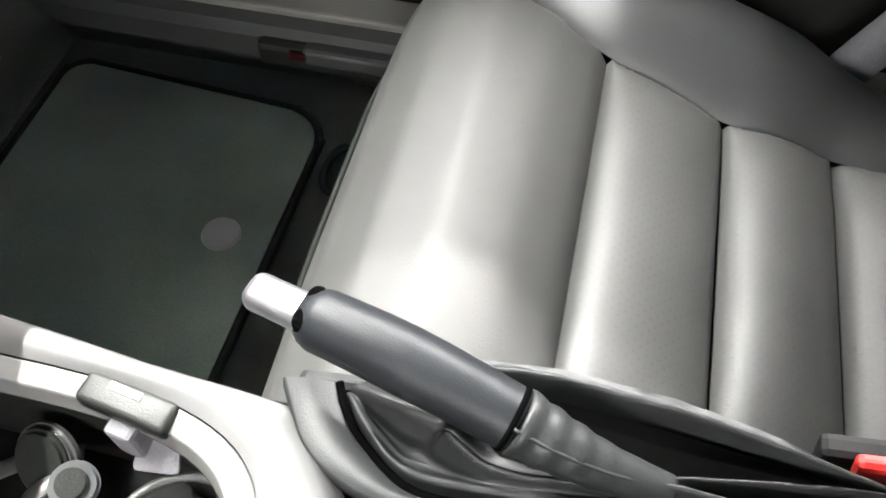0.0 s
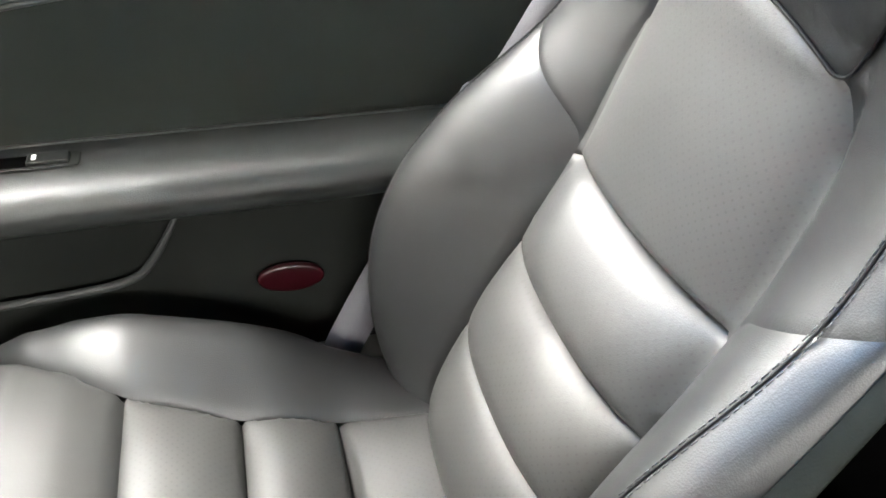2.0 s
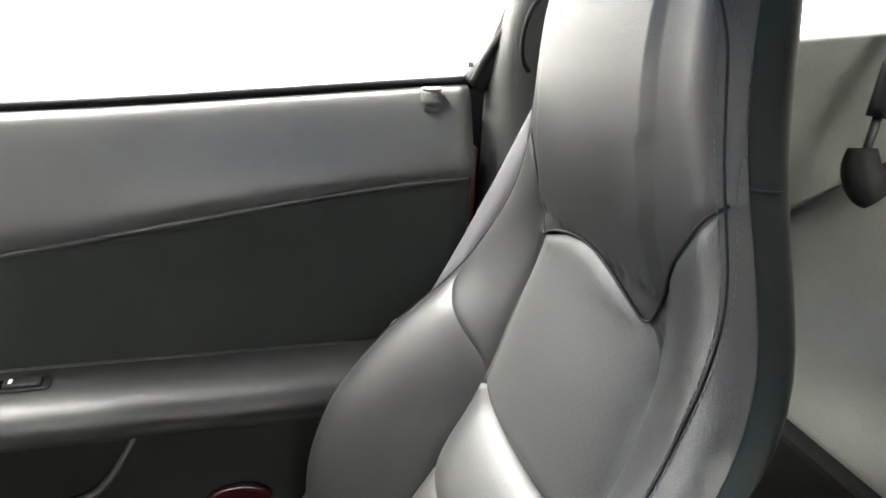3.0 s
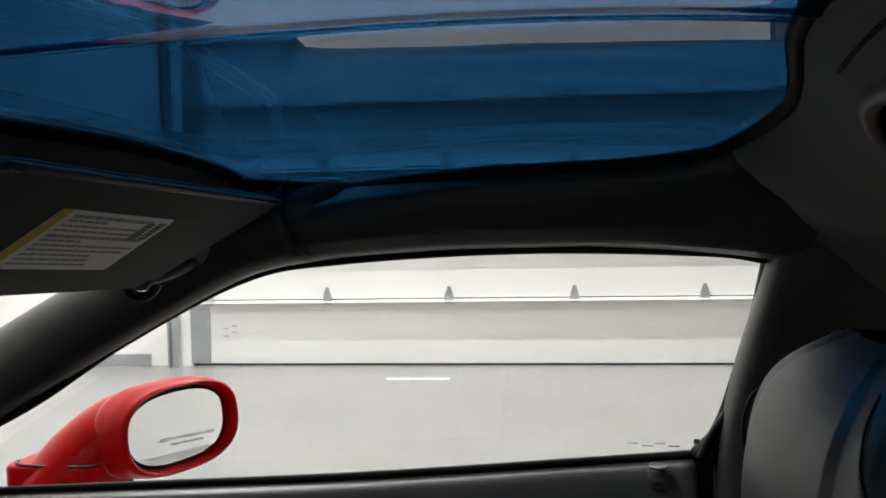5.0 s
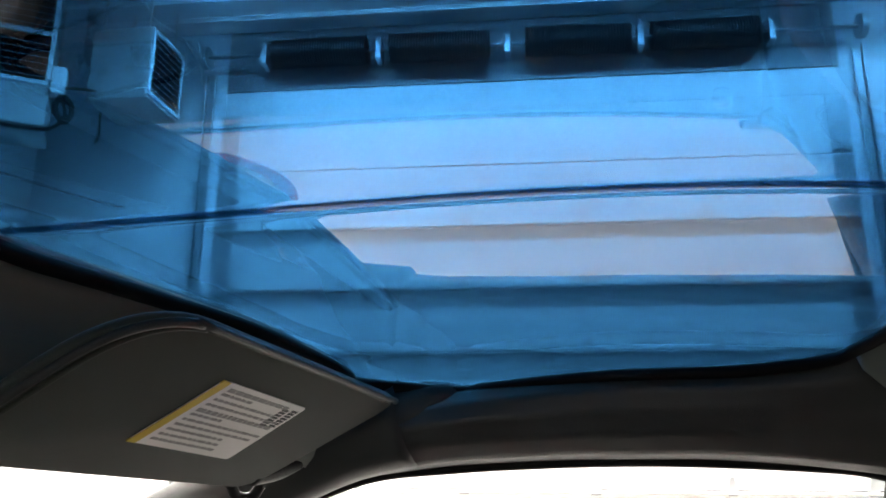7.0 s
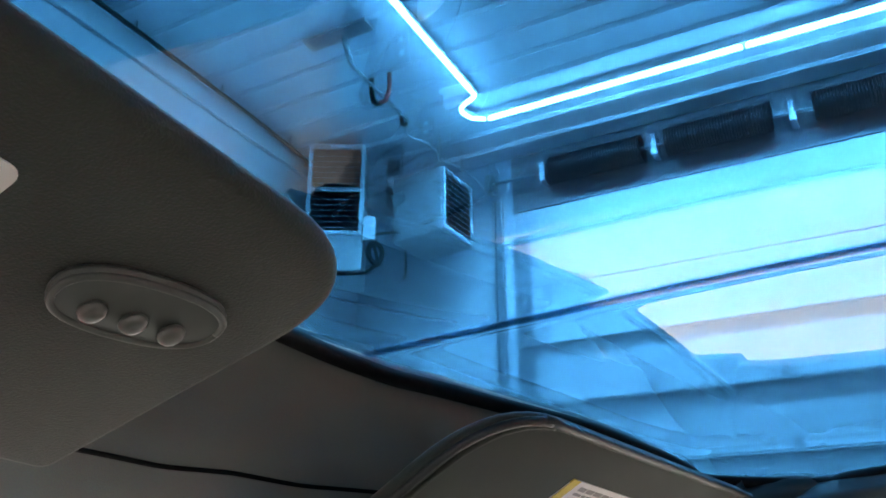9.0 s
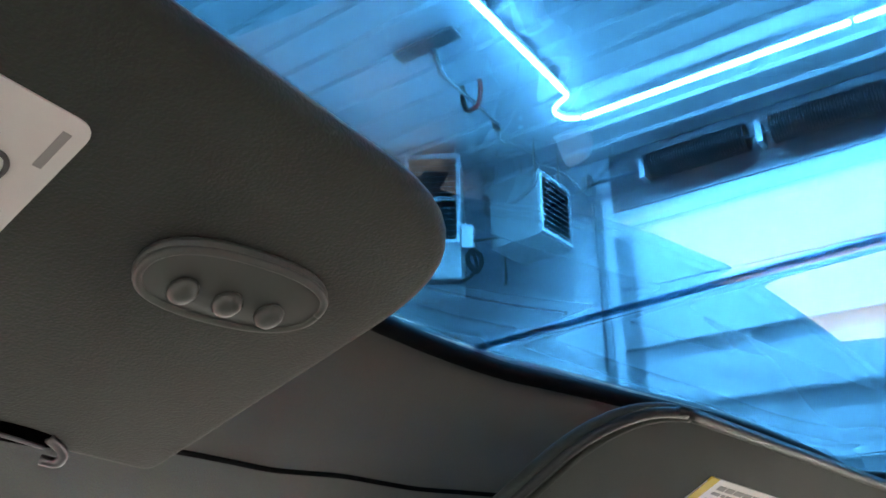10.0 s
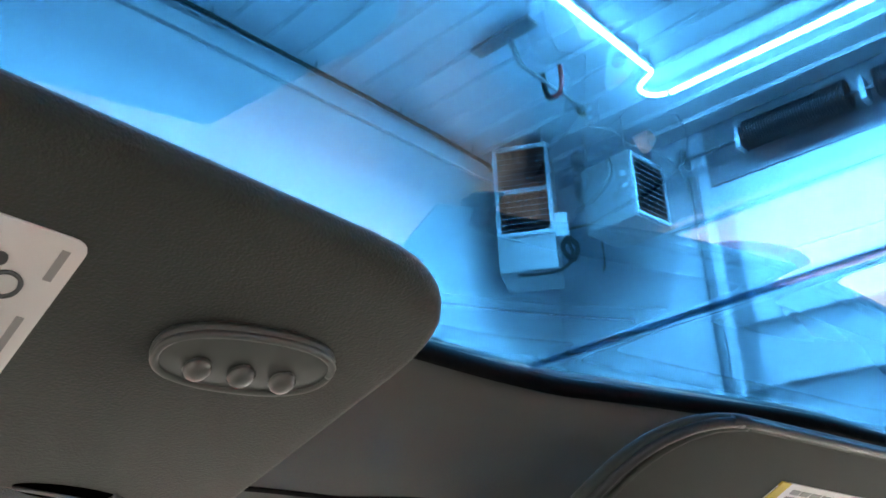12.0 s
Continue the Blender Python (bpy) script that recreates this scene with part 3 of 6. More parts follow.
def roof_z(x, y):
    """Height of the underside of the clear roof panel."""
    a = abs(y)
    if y < 0:
        a = max(0.0, a - 0.06)
    if a < 0.215:
        z = 1.3295 - 0.03 * (math.sqrt(a * a + 0.0016) - 0.04) - 0.28 * a * a
        z -= 0.0013
    else:
        d = a - 0.215
        z = 1.310 - 0.08 * d - 0.20 * d * d
        if d > 0.24:
            z -= 0.60 * (d - 0.24) ** 2
    if x < -0.40:
        z -= 0.42 * (x + 0.40) ** 2
    return z


CREASE = 0.196


def panel_z(x, y):
    """Height of the clear panel: a nearly flat middle between two creases, shoulders falling to the rails."""
    a = abs(y)
    if y < 0:
        a = max(0.0, a - 0.06)
    a = math.sqrt(a * a + 0.0009) - 0.03 * math.exp(-a / 0.05)
    X, d = x + 0.3, a - 0.211
    z = 1.310 + 0.0209 * X - 0.1265 * X * X - 0.1771 * X ** 3
    if d < 0:
        z += (-0.0555 - 0.0086 * X + 0.3497 * X * X) * d + 0.1677 * d * d + 0.3767 * d ** 3
    else:
        z += (-0.0778 - 0.0071 * X + 0.1535 * X * X) * d - 0.1549 * d * d + 0.0223 * d ** 3
    z -= 0.0016 * math.exp(-((a - CREASE) / 0.007) ** 2)
    if a > 0.56:
        z -= 4.0 * (a - 0.56) ** 2
    return z


def roof_panel():
    def f(u, v):
        y = (2 * v - 1) * 0.64
        a, b = FRONT_EDGE(abs(y)) - 0.06, max(0.0, REAR_EDGE(abs(y))) + 0.03
        x = a + (b - a) * u
        return (x, y, panel_z(x, y) + 0.004)
    vs, fs = sheet(f, 50, 281)
    o = solid("roof_panel", vs, fs, BLUE_ROOF)
    thick(o, 0.004, 1.0)
    tagged(o, "transparent blue-tinted removable roof panel", "roof panel")
    # darker tinted strips stand in for light refracted at the moulded creases
    for side in (1, -1):
        def crease_strip(u, v, side=side):
            y = CREASE - 0.006 + 0.012 * v + (0.0 if side > 0 else 0.06)
            a, b = FRONT_EDGE(y) - 0.02, REAR_EDGE(y)
            x = a + (b - a) * u
            return (x, side * y, panel_z(x, side * y) + 0.0025 - 0.0015 * math.sin(math.pi * v))
        vs, fs = sheet(crease_strip, 40, 5)
        solid("crease", vs, fs, CREASE_TINT, o, "moulded crease, the light it bends put into a darker tint")


def opening_edge(s):
    """The rim of the roof opening: s 0..1 from the front middle round the passenger side to the rear middle."""
    if s < 0.42:
        y = 0.634 * s / 0.42
        return Vector((FRONT_EDGE(y), y, roof_z(FRONT_EDGE(y), y)))
    if s < 0.62:
        k = (s - 0.42) / 0.20
        x = FRONT_EDGE(0.634) + (-0.012 - FRONT_EDGE(0.634)) * k
        return Vector((x, RIM_Y(x), roof_z(x, RIM_Y(x))))
    y = 0.548 * (1 - (s - 0.62) / 0.38)
    return Vector((REAR_EDGE(y), y, roof_z(REAR_EDGE(y), y)))


def roof_frame():
    frame_ob = thing("roof_frame", "black cloth-trimmed roof frame around the clear panel", "roof frame", kind="structure")
    # header above the windshield
    def header(u, v):
        y = (2 * u - 1) * 0.63
        a = abs(y)
        x, z = FRONT_EDGE(a), roof_z(FRONT_EDGE(a), a)
        dx = -0.125 + 0.065 * (a / 0.6) ** 2 + 0.020 * step01(0.03, 0.08, -y)
        sag = [0.0, 0.012, 0.035, 0.070, 0.105, 0.118][min(5, int(v * 5))]
        t = v * 5 - min(5, int(v * 5))
        nxt = [0.0, 0.012, 0.035, 0.070, 0.105, 0.118][min(5, int(v * 5) + 1)]
        sag = sag + (nxt - sag) * t
        bump = 0.012 * math.exp(-((v - 0.55) / 0.05) ** 2)
        return (x + dx * v, y, z - sag * (1 - 0.25 * (a / 0.6) ** 2) * (1 - 0.06 * step01(0.03, 0.08, -y)) - bump * 0.4 - 0.014 * v * v * step01(-0.09, -0.03, y) * (1 - step01(0.08, 0.16, y)))
    vs, fs = sheet(header, 61, 24)
    seam = [header(0.5 + y / 1.26, 0.66) for y in np.linspace(-0.03, 0.36, 14)]
    v2, f2 = tube([(a, b, c - 0.001) for a, b, c in seam], 0.0018, n=40, sides=6)
    solid("header_seam", v2, f2, RUBBER, frame_ob, "dark seam across the header trim")
    o = solid("header_trim", vs, fs, HEADER_LIT, frame_ob, "headliner trim over the windshield, paled for the light on it")
    thick(o, 0.012, -1)
    # rubber strip between the header and the panel, and the painted bow outside
    def strip(u, v):
        y = (2 * u - 1) * 0.62
        a = abs(y)
        x = FRONT_EDGE(a)
        return (x - 0.006 - 0.030 * v, y, roof_z(x, a) - 0.004 + (panel_z(x - 0.036, y) + 0.003 - roof_z(x, a) + 0.004) * v)
    vs, fs = sheet(strip, 60, 4)
    thick(solid("weatherstrip", vs, fs, RUBBER, frame_ob, "black rubber strip under the panel's front edge"), 0.004, 0)
    def bow(u, v):
        y = (2 * u - 1) * 0.62
        a = abs(y)
        top = Vector((FRONT_EDGE(a) - 0.062, y, panel_z(FRONT_EDGE(a) - 0.06, y) + 0.006))
        low = Vector((-0.80 + 0.07 * (a / 0.6) ** 2, y, 1.192 - 0.03 * (a / 0.6) ** 2))
        p = top.lerp(low, v)
        return (p.x, p.y, p.z + 0.012 * math.sin(math.pi * v))
    vs, fs = sheet(bow, 60, 10)
    thick(solid("roof_bow", vs, fs, RED, frame_ob, "glossy red roof bow over the windshield"), 0.003, 1)
    # unseen sheet added to block light between the header and passenger's visor hinge edge
    def light_block(u, v):
        y = 0.155 + 0.385 * u
        a = Vector(header(0.5 + y / 1.26, 0.80)) + Vector((0, 0, -0.002))
        b = Vector((-0.700, 0.170, 1.148)).lerp(Vector((-0.605, 0.530, 1.125)), (y - 0.17) / 0.36) + Vector((0.004, 0, 0.010))
        return tuple(a.lerp(b, v))
    vs, fs = sheet(light_block, 24, 6)
    thick(solid("visor_light_block", vs, fs, HEADLINER, frame_ob, "unseen black sheet blocking light between header and visor hinge"), 0.004, 0)
    for side in (1, -1):
        # side rail
        def rail(u, v, side=side):
            x = -0.58 + 0.68 * u
            sink = 1 - step01(-0.57, -0.485, x)
            zt = roof_z(max(x, -0.52), RIM_Y(max(x, -0.52)))
            zt += (1.190 - zt) * sink
            zb = RAIL_LOW(max(x, -0.55))
            prof = [(0.612, 1.0), (0.600, 0.96), (0.583, 0.78), (0.580, 0.55), (0.592, 0.28), (0.615, 0.06), (0.640, 0.0), (0.672, 0.10), (0.680, 0.5), (0.660, 0.9), (0.630, 1.02)]
            k = v * (len(prof) - 1)
            i = min(int(k), len(prof) - 2)
            t = k - i
            y = prof[i][0] * (1 - t) + prof[i + 1][0] * t
            y += (RIM_Y(x) - 0.606) * max(0.0, 1 - k / 3.5) + (RIM_Y(x) - 0.606) * 0.7 * max(0.0, k - 8) / 2
            h = prof[i][1] * (1 - t) + prof[i + 1][1] * t
            y += (0.632 - y) * 0.45 * sink
            return (x, side * y, zb + (zt - zb) * h)
        vs, fs = sheet(rail, 40, 41)
        if side < 0:
            fs = [f[::-1] for f in fs]
        solid("side_rail", vs, fs, RAIL_LIT, frame_ob, "soft black trim over the side window, paled for window light")
        # windshield pillar
        line = [(-0.455, 0.618 * side, 1.195), (-0.54, 0.632 * side, 1.172), (-0.66, 0.655 * side, 1.115), (-0.80, 0.675 * side, 1.043), (-0.98, 0.71 * side, 0.945), (-1.20, 0.75 * side, 0.82)]
        vs, fs = tube(line, lambda t: 0.047 - 0.007 * min(1.0, 3 * t) + 0.012 * t, n=40, sides=20, flat=1.05)
        solid("windshield_pillar", vs, fs, TRIM, frame_ob, "black trimmed windshield pillar")
        def corner(u, v, side=side):
            a, b = math.pi * (u - 0.5), 2 * math.pi * v
            return (-0.490 + 0.110 * math.cos(a) * math.cos(b), side * (0.628 + 0.046 * math.cos(a) * math.sin(b)), 1.192 + 0.042 * math.sin(a) + 0.25 * 0.110 * math.cos(a) * math.cos(b))
        vs, fs = sheet(corner, 16, 24, True)
        solid("corner_trim", vs, fs, TRIM, frame_ob, "black padded corner between pillar and roof rail")
        # black seal under pillar and rail
        line = [(-1.10, 0.73 * side, 0.842), (-0.86, 0.69 * side, 0.948), (-0.70, 0.672 * side, 1.043), (-0.535, 0.655 * side, 1.123), (-0.41, 0.652 * side, 1.143), (-0.20, 0.652 * side, 1.152), (0.0, 0.652 * side, 1.146), (0.07, 0.655 * side, 1.136)]
        vs, fs = tube([(a, b, c + 0.003) for a, b, c in line], 0.0065, n=60, sides=8)
        solid("door_seal", vs, fs, RUBBER, frame_ob)
        # rear pillar, up from the door to the rear hoop
        def pillar(u, v, side=side):
            q = 2 * math.pi * v
            z = 0.40 + 0.86 * u
            lean = step01(0.85, 1.26, z)
            cx = 0.122 + 0.046 * lean
            cy = 0.745 - 0.125 * lean
            rx, ry = 0.092, 0.050 - 0.010 * lean
            return (cx + rx * math.copysign(abs(math.cos(q)) ** 0.7, math.cos(q)), side * (cy + ry * math.copysign(abs(math.sin(q)) ** 0.7, math.sin(q))), z)
        vs, fs = sheet(pillar, 30, 28, True)
        solid("rear_pillar", vs, fs, TRIM, frame_ob, "black trimmed pillar behind the door")
        loop = [(0.066, 0.677, 0.990), (0.056, 0.681, 0.976), (0.050, 0.684, 0.955), (0.050, 0.689, 0.932), (0.055, 0.694, 0.914), (0.063, 0.697, 0.904)]
        vs, fs = tube([(x, side * (y - 0.002), z) for x, y, z in loop], 0.0028, n=30, sides=8)
        solid("belt_guide", vs, fs, RUBBER, frame_ob, "black rim of the belt guide slot")
        # window frame bar, leaning
        vs, fs = tube([(0.016, 0.758 * side, 0.880), (0.042, 0.748 * side, 0.915), (0.060, 0.724 * side, 0.985), (0.074, 0.695 * side, 1.06), (0.082, 0.66 * side, 1.145)], 0.017, n=30, sides=10)
        solid("window_seal", vs, fs, RUBBER, frame_ob)
        loop = [(0.074 + 0.012 * math.cos(q * math.pi / 10), side * (0.700 - 0.02 * math.sin(q * math.pi / 10)), 0.937 + 0.038 * math.sin(q * math.pi / 10)) for q in range(21)]
        vs, fs = tube(loop, 0.0045, n=50, sides=8)
        solid("belt_guide", vs, fs, RUBBER, frame_ob, "black loop of the belt guide")
        vs, fs = tube([(0.012, 0.742 * side, 0.885), (0.025, 0.738 * side, 0.915), (0.058, 0.715 * side, 0.985), (0.075, 0.690 * side, 1.06), (0.090, 0.655 * side, 1.14)], 0.0055, n=30, sides=8)
        solid("trim_edge", vs, fs, RUBBER, frame_ob, "dark edge of the pillar trim")
    # rear hoop behind the panel
    def hoop(u, v):
        y = (2 * u - 1) * 0.66
        a = abs(y)
        x = REAR_EDGE(min(a, 0.60))
        z = roof_z(x, min(a, 0.62))
        drop = step01(0.54, 0.67, a)
        x, z = x + 0.05 * drop + 0.075 * step01(0.53, 0.60, a), z - 0.085 * drop
        prof = [(0.0, 0.004), (0.006, -0.012), (0.03, -0.035), (0.07, -0.060), (0.13, -0.085), (0.20, -0.098), (0.27, -0.085), (0.31, -0.05), (0.31, 0.0), (0.20, 0.014), (0.02, 0.012)]
        k = v * (len(prof) - 1)
        i = min(int(k), len(prof) - 2)
        t = k - i
        return (x + prof[i][0] * (1 - t) + prof[i + 1][0] * t, y, z + prof[i][1] * (1 - t) + prof[i + 1][1] * t)
    vs, fs = sheet(hoop, 61, 31)
    solid("rear_hoop", vs, fs, HEADLINER, frame_ob, "black cloth-trimmed roof hoop behind the panel")
    # black rubber seal round the opening
    ring = [opening_edge(k / 90) for k in range(91)]
    ring = [p for k, p in enumerate(ring) if not (0.395 < k / 90 < 0.445)]
    for side in (1, -1):
        vs, fs = tube([(p.x, side * p.y, p.z - 0.003) for p in ring], 0.007, n=150, sides=8)
        solid("panel_seal", vs, fs, RUBBER, frame_ob)
    # latch recess with its bezel, and a trim seam, in the hoop
    def on_hoop(off, y, lift=0.0):
        x = REAR_EDGE(abs(y))
        z = roof_z(x, abs(y)) + float(np.interp(off, [0, 0.006, 0.03, 0.07, 0.13, 0.20], [0.004, -0.012, -0.035, -0.060, -0.085, -0.098]))
        return Vector((x + off - 0.6 * lift, y, z - lift))
    ring = [(0.075 + 0.030 * math.cos(q * math.pi / 20), 0.245 + 0.090 * math.sin(q * math.pi / 20)) for q in range(41)]
    vs, fs = tube([on_hoop(a, b, 0.001) for a, b in ring], 0.0075, n=100, sides=10)
    bezel = solid("latch_bezel", vs, fs, RIM_GREY, frame_ob, "smooth grey bezel of the roof latch")
    # sheet on the hoop, its recess shade painted black
    vs, fs = sheet(lambda u, v: tuple(on_hoop(0.075 + 0.029 * u * math.cos(2 * math.pi * v), 0.245 + 0.088 * u * math.sin(2 * math.pi * v), 0.0022)), 6, 32, True)
    solid("latch_recess", vs, fs, DARK, bezel, "black sheet for the shaded latch recess")
    vs, fs = tube([on_hoop(0.095, 0.20, 0.004), on_hoop(0.090, 0.25, 0.010), on_hoop(0.078, 0.30, 0.010), on_hoop(0.070, 0.325, 0.004)], 0.008, n=20, sides=10, flat=0.6)
    solid("latch_lever", vs, fs, PLASTIC, bezel, "black latch lever")
    vs, fs = tube([on_hoop(0.024, y, 0.0004) for y in np.linspace(-0.2, 0.235, 12)], 0.0016, n=40, sides=6)
    solid("hoop_seam", vs, fs, RUBBER, frame_ob, "dark seam along the hoop trim")


def windshield():
    def f(u, v):
        y = (2 * u - 1)
        a = abs(y)
        top = Vector((-0.79 + 0.07 * a * a, 0.60 * y, 1.185 - 0.03 * a * a))
        low = Vector((-1.48 + 0.22 * a * a, 0.72 * y, 0.80))
        p = top.lerp(low, v)
        return (p.x, p.y, p.z + 0.05 * math.sin(math.pi * v))
    vs, fs = sheet(f, 31, 21)
    w = thing("windshield", "clear curved windshield with a dotted black border", "windshield", kind="structure")
    o = solid("pane", vs, fs, CLEAR, w)
    dots_v, dots_f = [], []
    for i in range(64):
        for j in range(16):
            u = 0.33 + i * 0.0029 + (0.00145 if j % 2 else 0)
            p = Vector(f(u, 0.004 + j * 0.0042))
            r = 0.00135 - 0.00004 * j
            b = len(dots_v)
            for k in range(6):
                q = k * math.pi / 3
                dots_v.append(p + Vector((0.75 * r * math.cos(q), r * math.sin(q), 0.62 * r * math.cos(q) - 0.001)))
            dots_f.append(tuple(range(b, b + 6)))
    d = solid("dot_border", dots_v, dots_f, RUBBER, w, "rows of small black printed dots", smooth=False)
    d["kind"] = "stuff"


def visors():
    # passenger visor: u towards the side window, v towards the rear
    A, B, C = Vector((-0.551, 0.308, 1.208)), Vector((-0.522, 0.438, 1.197)), Vector((-0.593, 0.438, 1.152))
    u = (B - A).normalized()
    n = (B - A).cross(C - A).normalized()
    v = n.cross(u)
    if v.x < 0:
        v = -v
    m = Matrix((u, v, u.cross(v))).transposed().to_4x4()
    m.translation = A
    low = u.cross(v).z < 0
    def loc(p):
        d = Vector(p) - A
        return (d.dot(u), d.dot(v))
    out = [loc((-0.700, 0.170, 1.148)), loc((-0.548, 0.165, 1.240)), loc((-0.455, 0.560, 1.215)), loc((-0.605, 0.53, 1.125))]
    pas = thing("sun_visor", "black cloth sun visor with a yellow-edged warning label", "sun visor", "sun visors")
    sgn = 1 if low else -1
    pad_m = m @ Matrix.Translation((0, 0, -0.008 if low else 0.0))
    # body lies above the lower face
    part("pad", plate(rounded(out, [0.03, 0.075, 0.03, 0.03], 9), 0.008, pad_m, 0.0035), VISOR, pas, smooth=True)
    ridge = rounded([(a * 0.97 + 0.003, b * 0.97) for a, b in out], [0.03, 0.07, 0.03, 0.03], 9)
    pts = [m @ Vector((a, b, 0.001 * sgn)) for a, b in ridge]
    vs, fs = tube(pts[6:22], 0.0035, n=60, sides=8)
    solid("piping", vs, fs, TRIM, pas, "sewn welt along the visor's edge")
    ridge = rounded([(a * 0.925 + 0.008, b * 0.90) for a, b in out], [0.03, 0.065, 0.03, 0.03], 9)
    vs, fs = tube([m @ Vector((a, b, 0.0006 * sgn)) for a, b in ridge[6:22]], 0.0024, n=60, sides=8)
    solid("piping", vs, fs, VISOR, pas)
    # label
    f = m @ Matrix.Diagonal((1, 1, sgn, 1))
    tl, tr, br, bl = loc(A), loc(B), loc(C), loc((-0.623, 0.305, 1.163))
    lab = part("warning_label", plate(rounded([tl, tr, br, bl], 0.004, 4), 0.0008, f), LABEL, pas, "white paper warning label")
    e = Vector((bl[0] - tl[0], bl[1] - tl[1]))
    w = Vector((tr[0] - tl[0], tr[1] - tl[1]))
    y0 = Vector(tl)
    st = [y0 + w * 0.0, y0 + w * 0.075, y0 + w * 0.075 + e, y0 + e]
    part("yellow_stripe", plate([tuple(p) for p in st], 0.0011, f), YELLOW, lab, "yellow warning stripe")
    rows = []
    ex = w.normalized()
    bar = bmesh.new()
    rng = random.Random(5)
    for k in range(11):
        t = 0.06 + k * 0.082
        s0 = 0.13
        length = rng.uniform(0.5, 0.82) if k not in (1, 5) else 0.3
        hgt = 0.050 if k in (0, 4) else 0.030
        x = s0
        while x < s0 + length:
            ww = rng.uniform(0.03, 0.08)
            q = [y0 + w * x + e * t, y0 + w * (x + ww) + e * t, y0 + w * (x + ww) + e * (t + hgt), y0 + w * x + e * (t + hgt)]
            b = plate([tuple(p) for p in q], 0.0012, f)
            me = bpy.data.meshes.new("tmp")
            b.to_mesh(me)
            b.free()
            bar.from_mesh(me)
            bpy.data.meshes.remove(me)
            x += ww + 0.015
    part("writing", bar, INK_GREY, lab)["kind"] = "stuff"
    for i in range(2):
        for k in range(7):
            x, t = 0.80 + i * 0.10, 0.10 + k * 0.045 - i * 0.02
            q = [y0 + w * x + e * t, y0 + w * (x + 0.07) + e * t, y0 + w * (x + 0.07) + e * (t + 0.03), y0 + w * x + e * (t + 0.03)]
            part("writing", plate([tuple(p) for p in q], 0.0012, f), INK, lab)
    # pivot of the visor
    vs, fs = tube([(-0.60, 0.525, 1.137), (-0.585, 0.56, 1.142), (-0.57, 0.60, 1.155)], 0.010, n=12, sides=10)
    solid("pivot", vs, fs, PLASTIC, pas, "black plastic pivot")
    vs, fs = tube([(-0.622, 0.530, 1.130), (-0.620, 0.545, 1.117), (-0.608, 0.555, 1.116), (-0.600, 0.560, 1.128)], 0.006, n=16, sides=8)
    solid("pivot_hook", vs, fs, PLASTIC, pas, "small black hook")

    # driver visor
    A, B, C = Vector((-0.544, -0.179, 1.238)), Vector((-0.581, -0.141, 1.223)), Vector((-0.556, -0.080, 1.226))
    n = (B - A).cross(C - A).normalized()
    if n.z > 0:
        n = -n
    u = Vector((0, 1, 0))
    u = (u - n * u.dot(n)).normalized()
    v = n.cross(u)
    m = Matrix((u, v, n)).transposed().to_4x4()
    m.translation = A
    def loc2(p):
        d = Vector(p) - A
        return (d.dot(u), d.dot(v))
    dv = thing("sun_visor", "black cloth sun visor with three remote buttons and a label", "sun visor", "sun visors")
    out = [loc2((-0.693, -0.045, 1.18)), loc2((-0.502, -0.047, 1.242)), loc2((-0.517, -0.50, 1.28)), loc2((-0.70, -0.50, 1.22))]
    part("pad", plate(rounded(out, [0.01, 0.058, 0.03, 0.02], 10), 0.012, m @ Matrix.Translation((0, 0, -0.012)), 0.0055), VISOR, dv, smooth=True)
    # button panel
    c = (Vector(loc2((-0.58, -0.142, 1.223))) + Vector(loc2((-0.556, -0.08, 1.226)))) / 2
    ax = (Vector(loc2((-0.560, -0.080, 1.226))) - Vector(loc2((-0.572, -0.142, 1.223)))).normalized()
    pv = Vector((-ax.y, ax.x))
    def oval(cx, cy, a, b, k=26, pw=2.4):
        res = []
        for i in range(k):
            q = 2 * math.pi * i / k
            x = a * math.copysign(abs(math.cos(q)) ** (2 / pw), math.cos(q))
            y = b * math.copysign(abs(math.sin(q)) ** (2 / pw), math.sin(q))
            p = c + ax * (cx + x) + pv * (cy + y)
            res.append((p.x, p.y))
        return res
    pan = part("button_panel", plate(oval(0, 0, 0.0335, 0.0185, 40), 0.006, m, 0.0030), BUTTON, dv, "smooth oval plastic button panel", smooth=True)
    edge = [m @ Vector((a, b, 0.0056)) for a, b in oval(0, 0, 0.0318, 0.0168, 40)]
    vs, fs = tube(edge + edge[:1], 0.0016, n=120, sides=8)
    solid("panel_rim", vs, fs, BUTTON, pan, "raised rounded rim of the button panel")
    sg = 1 if pv.dot(Vector(loc2((-0.60, -0.11, 1.21))) - c) > 0 else -1
    for k in range(3):
        part("button", plate(oval(-0.0165 + 0.0160 * k, (0.0040 + 0.0006 * k) * sg, 0.0050, 0.0060, 24, 2.0), 0.0062, m @ Matrix.Translation((0, 0, 0.0044)), 0.0036), BUTTON, pan, "small round rubber button", smooth=True)
    part("indicator", plate(oval(0.005, -0.0075 * sg, 0.0012, 0.0012, 10, 2.0), 0.001, m @ Matrix.Translation((0, 0, 0.0048))), DARK, pan)
    # label, seen in part
    cor = [loc2((-0.543, -0.180, 1.238)), loc2((-0.546, -0.30, 1.25)), loc2((-0.655, -0.30, 1.21)), loc2((-0.652, -0.175, 1.203))]
    lab = part("warning_label", plate(rounded(cor, 0.006, 5), 0.0007, m), LABEL, dv, "white paper label with dark pictograms")
    y0, w, e = Vector(cor[0]), Vector(cor[1]) - Vector(cor[0]), Vector(cor[3]) - Vector(cor[0])
    def lp(a, b):
        p = y0 + w * a + e * b
        return (p.x, p.y)
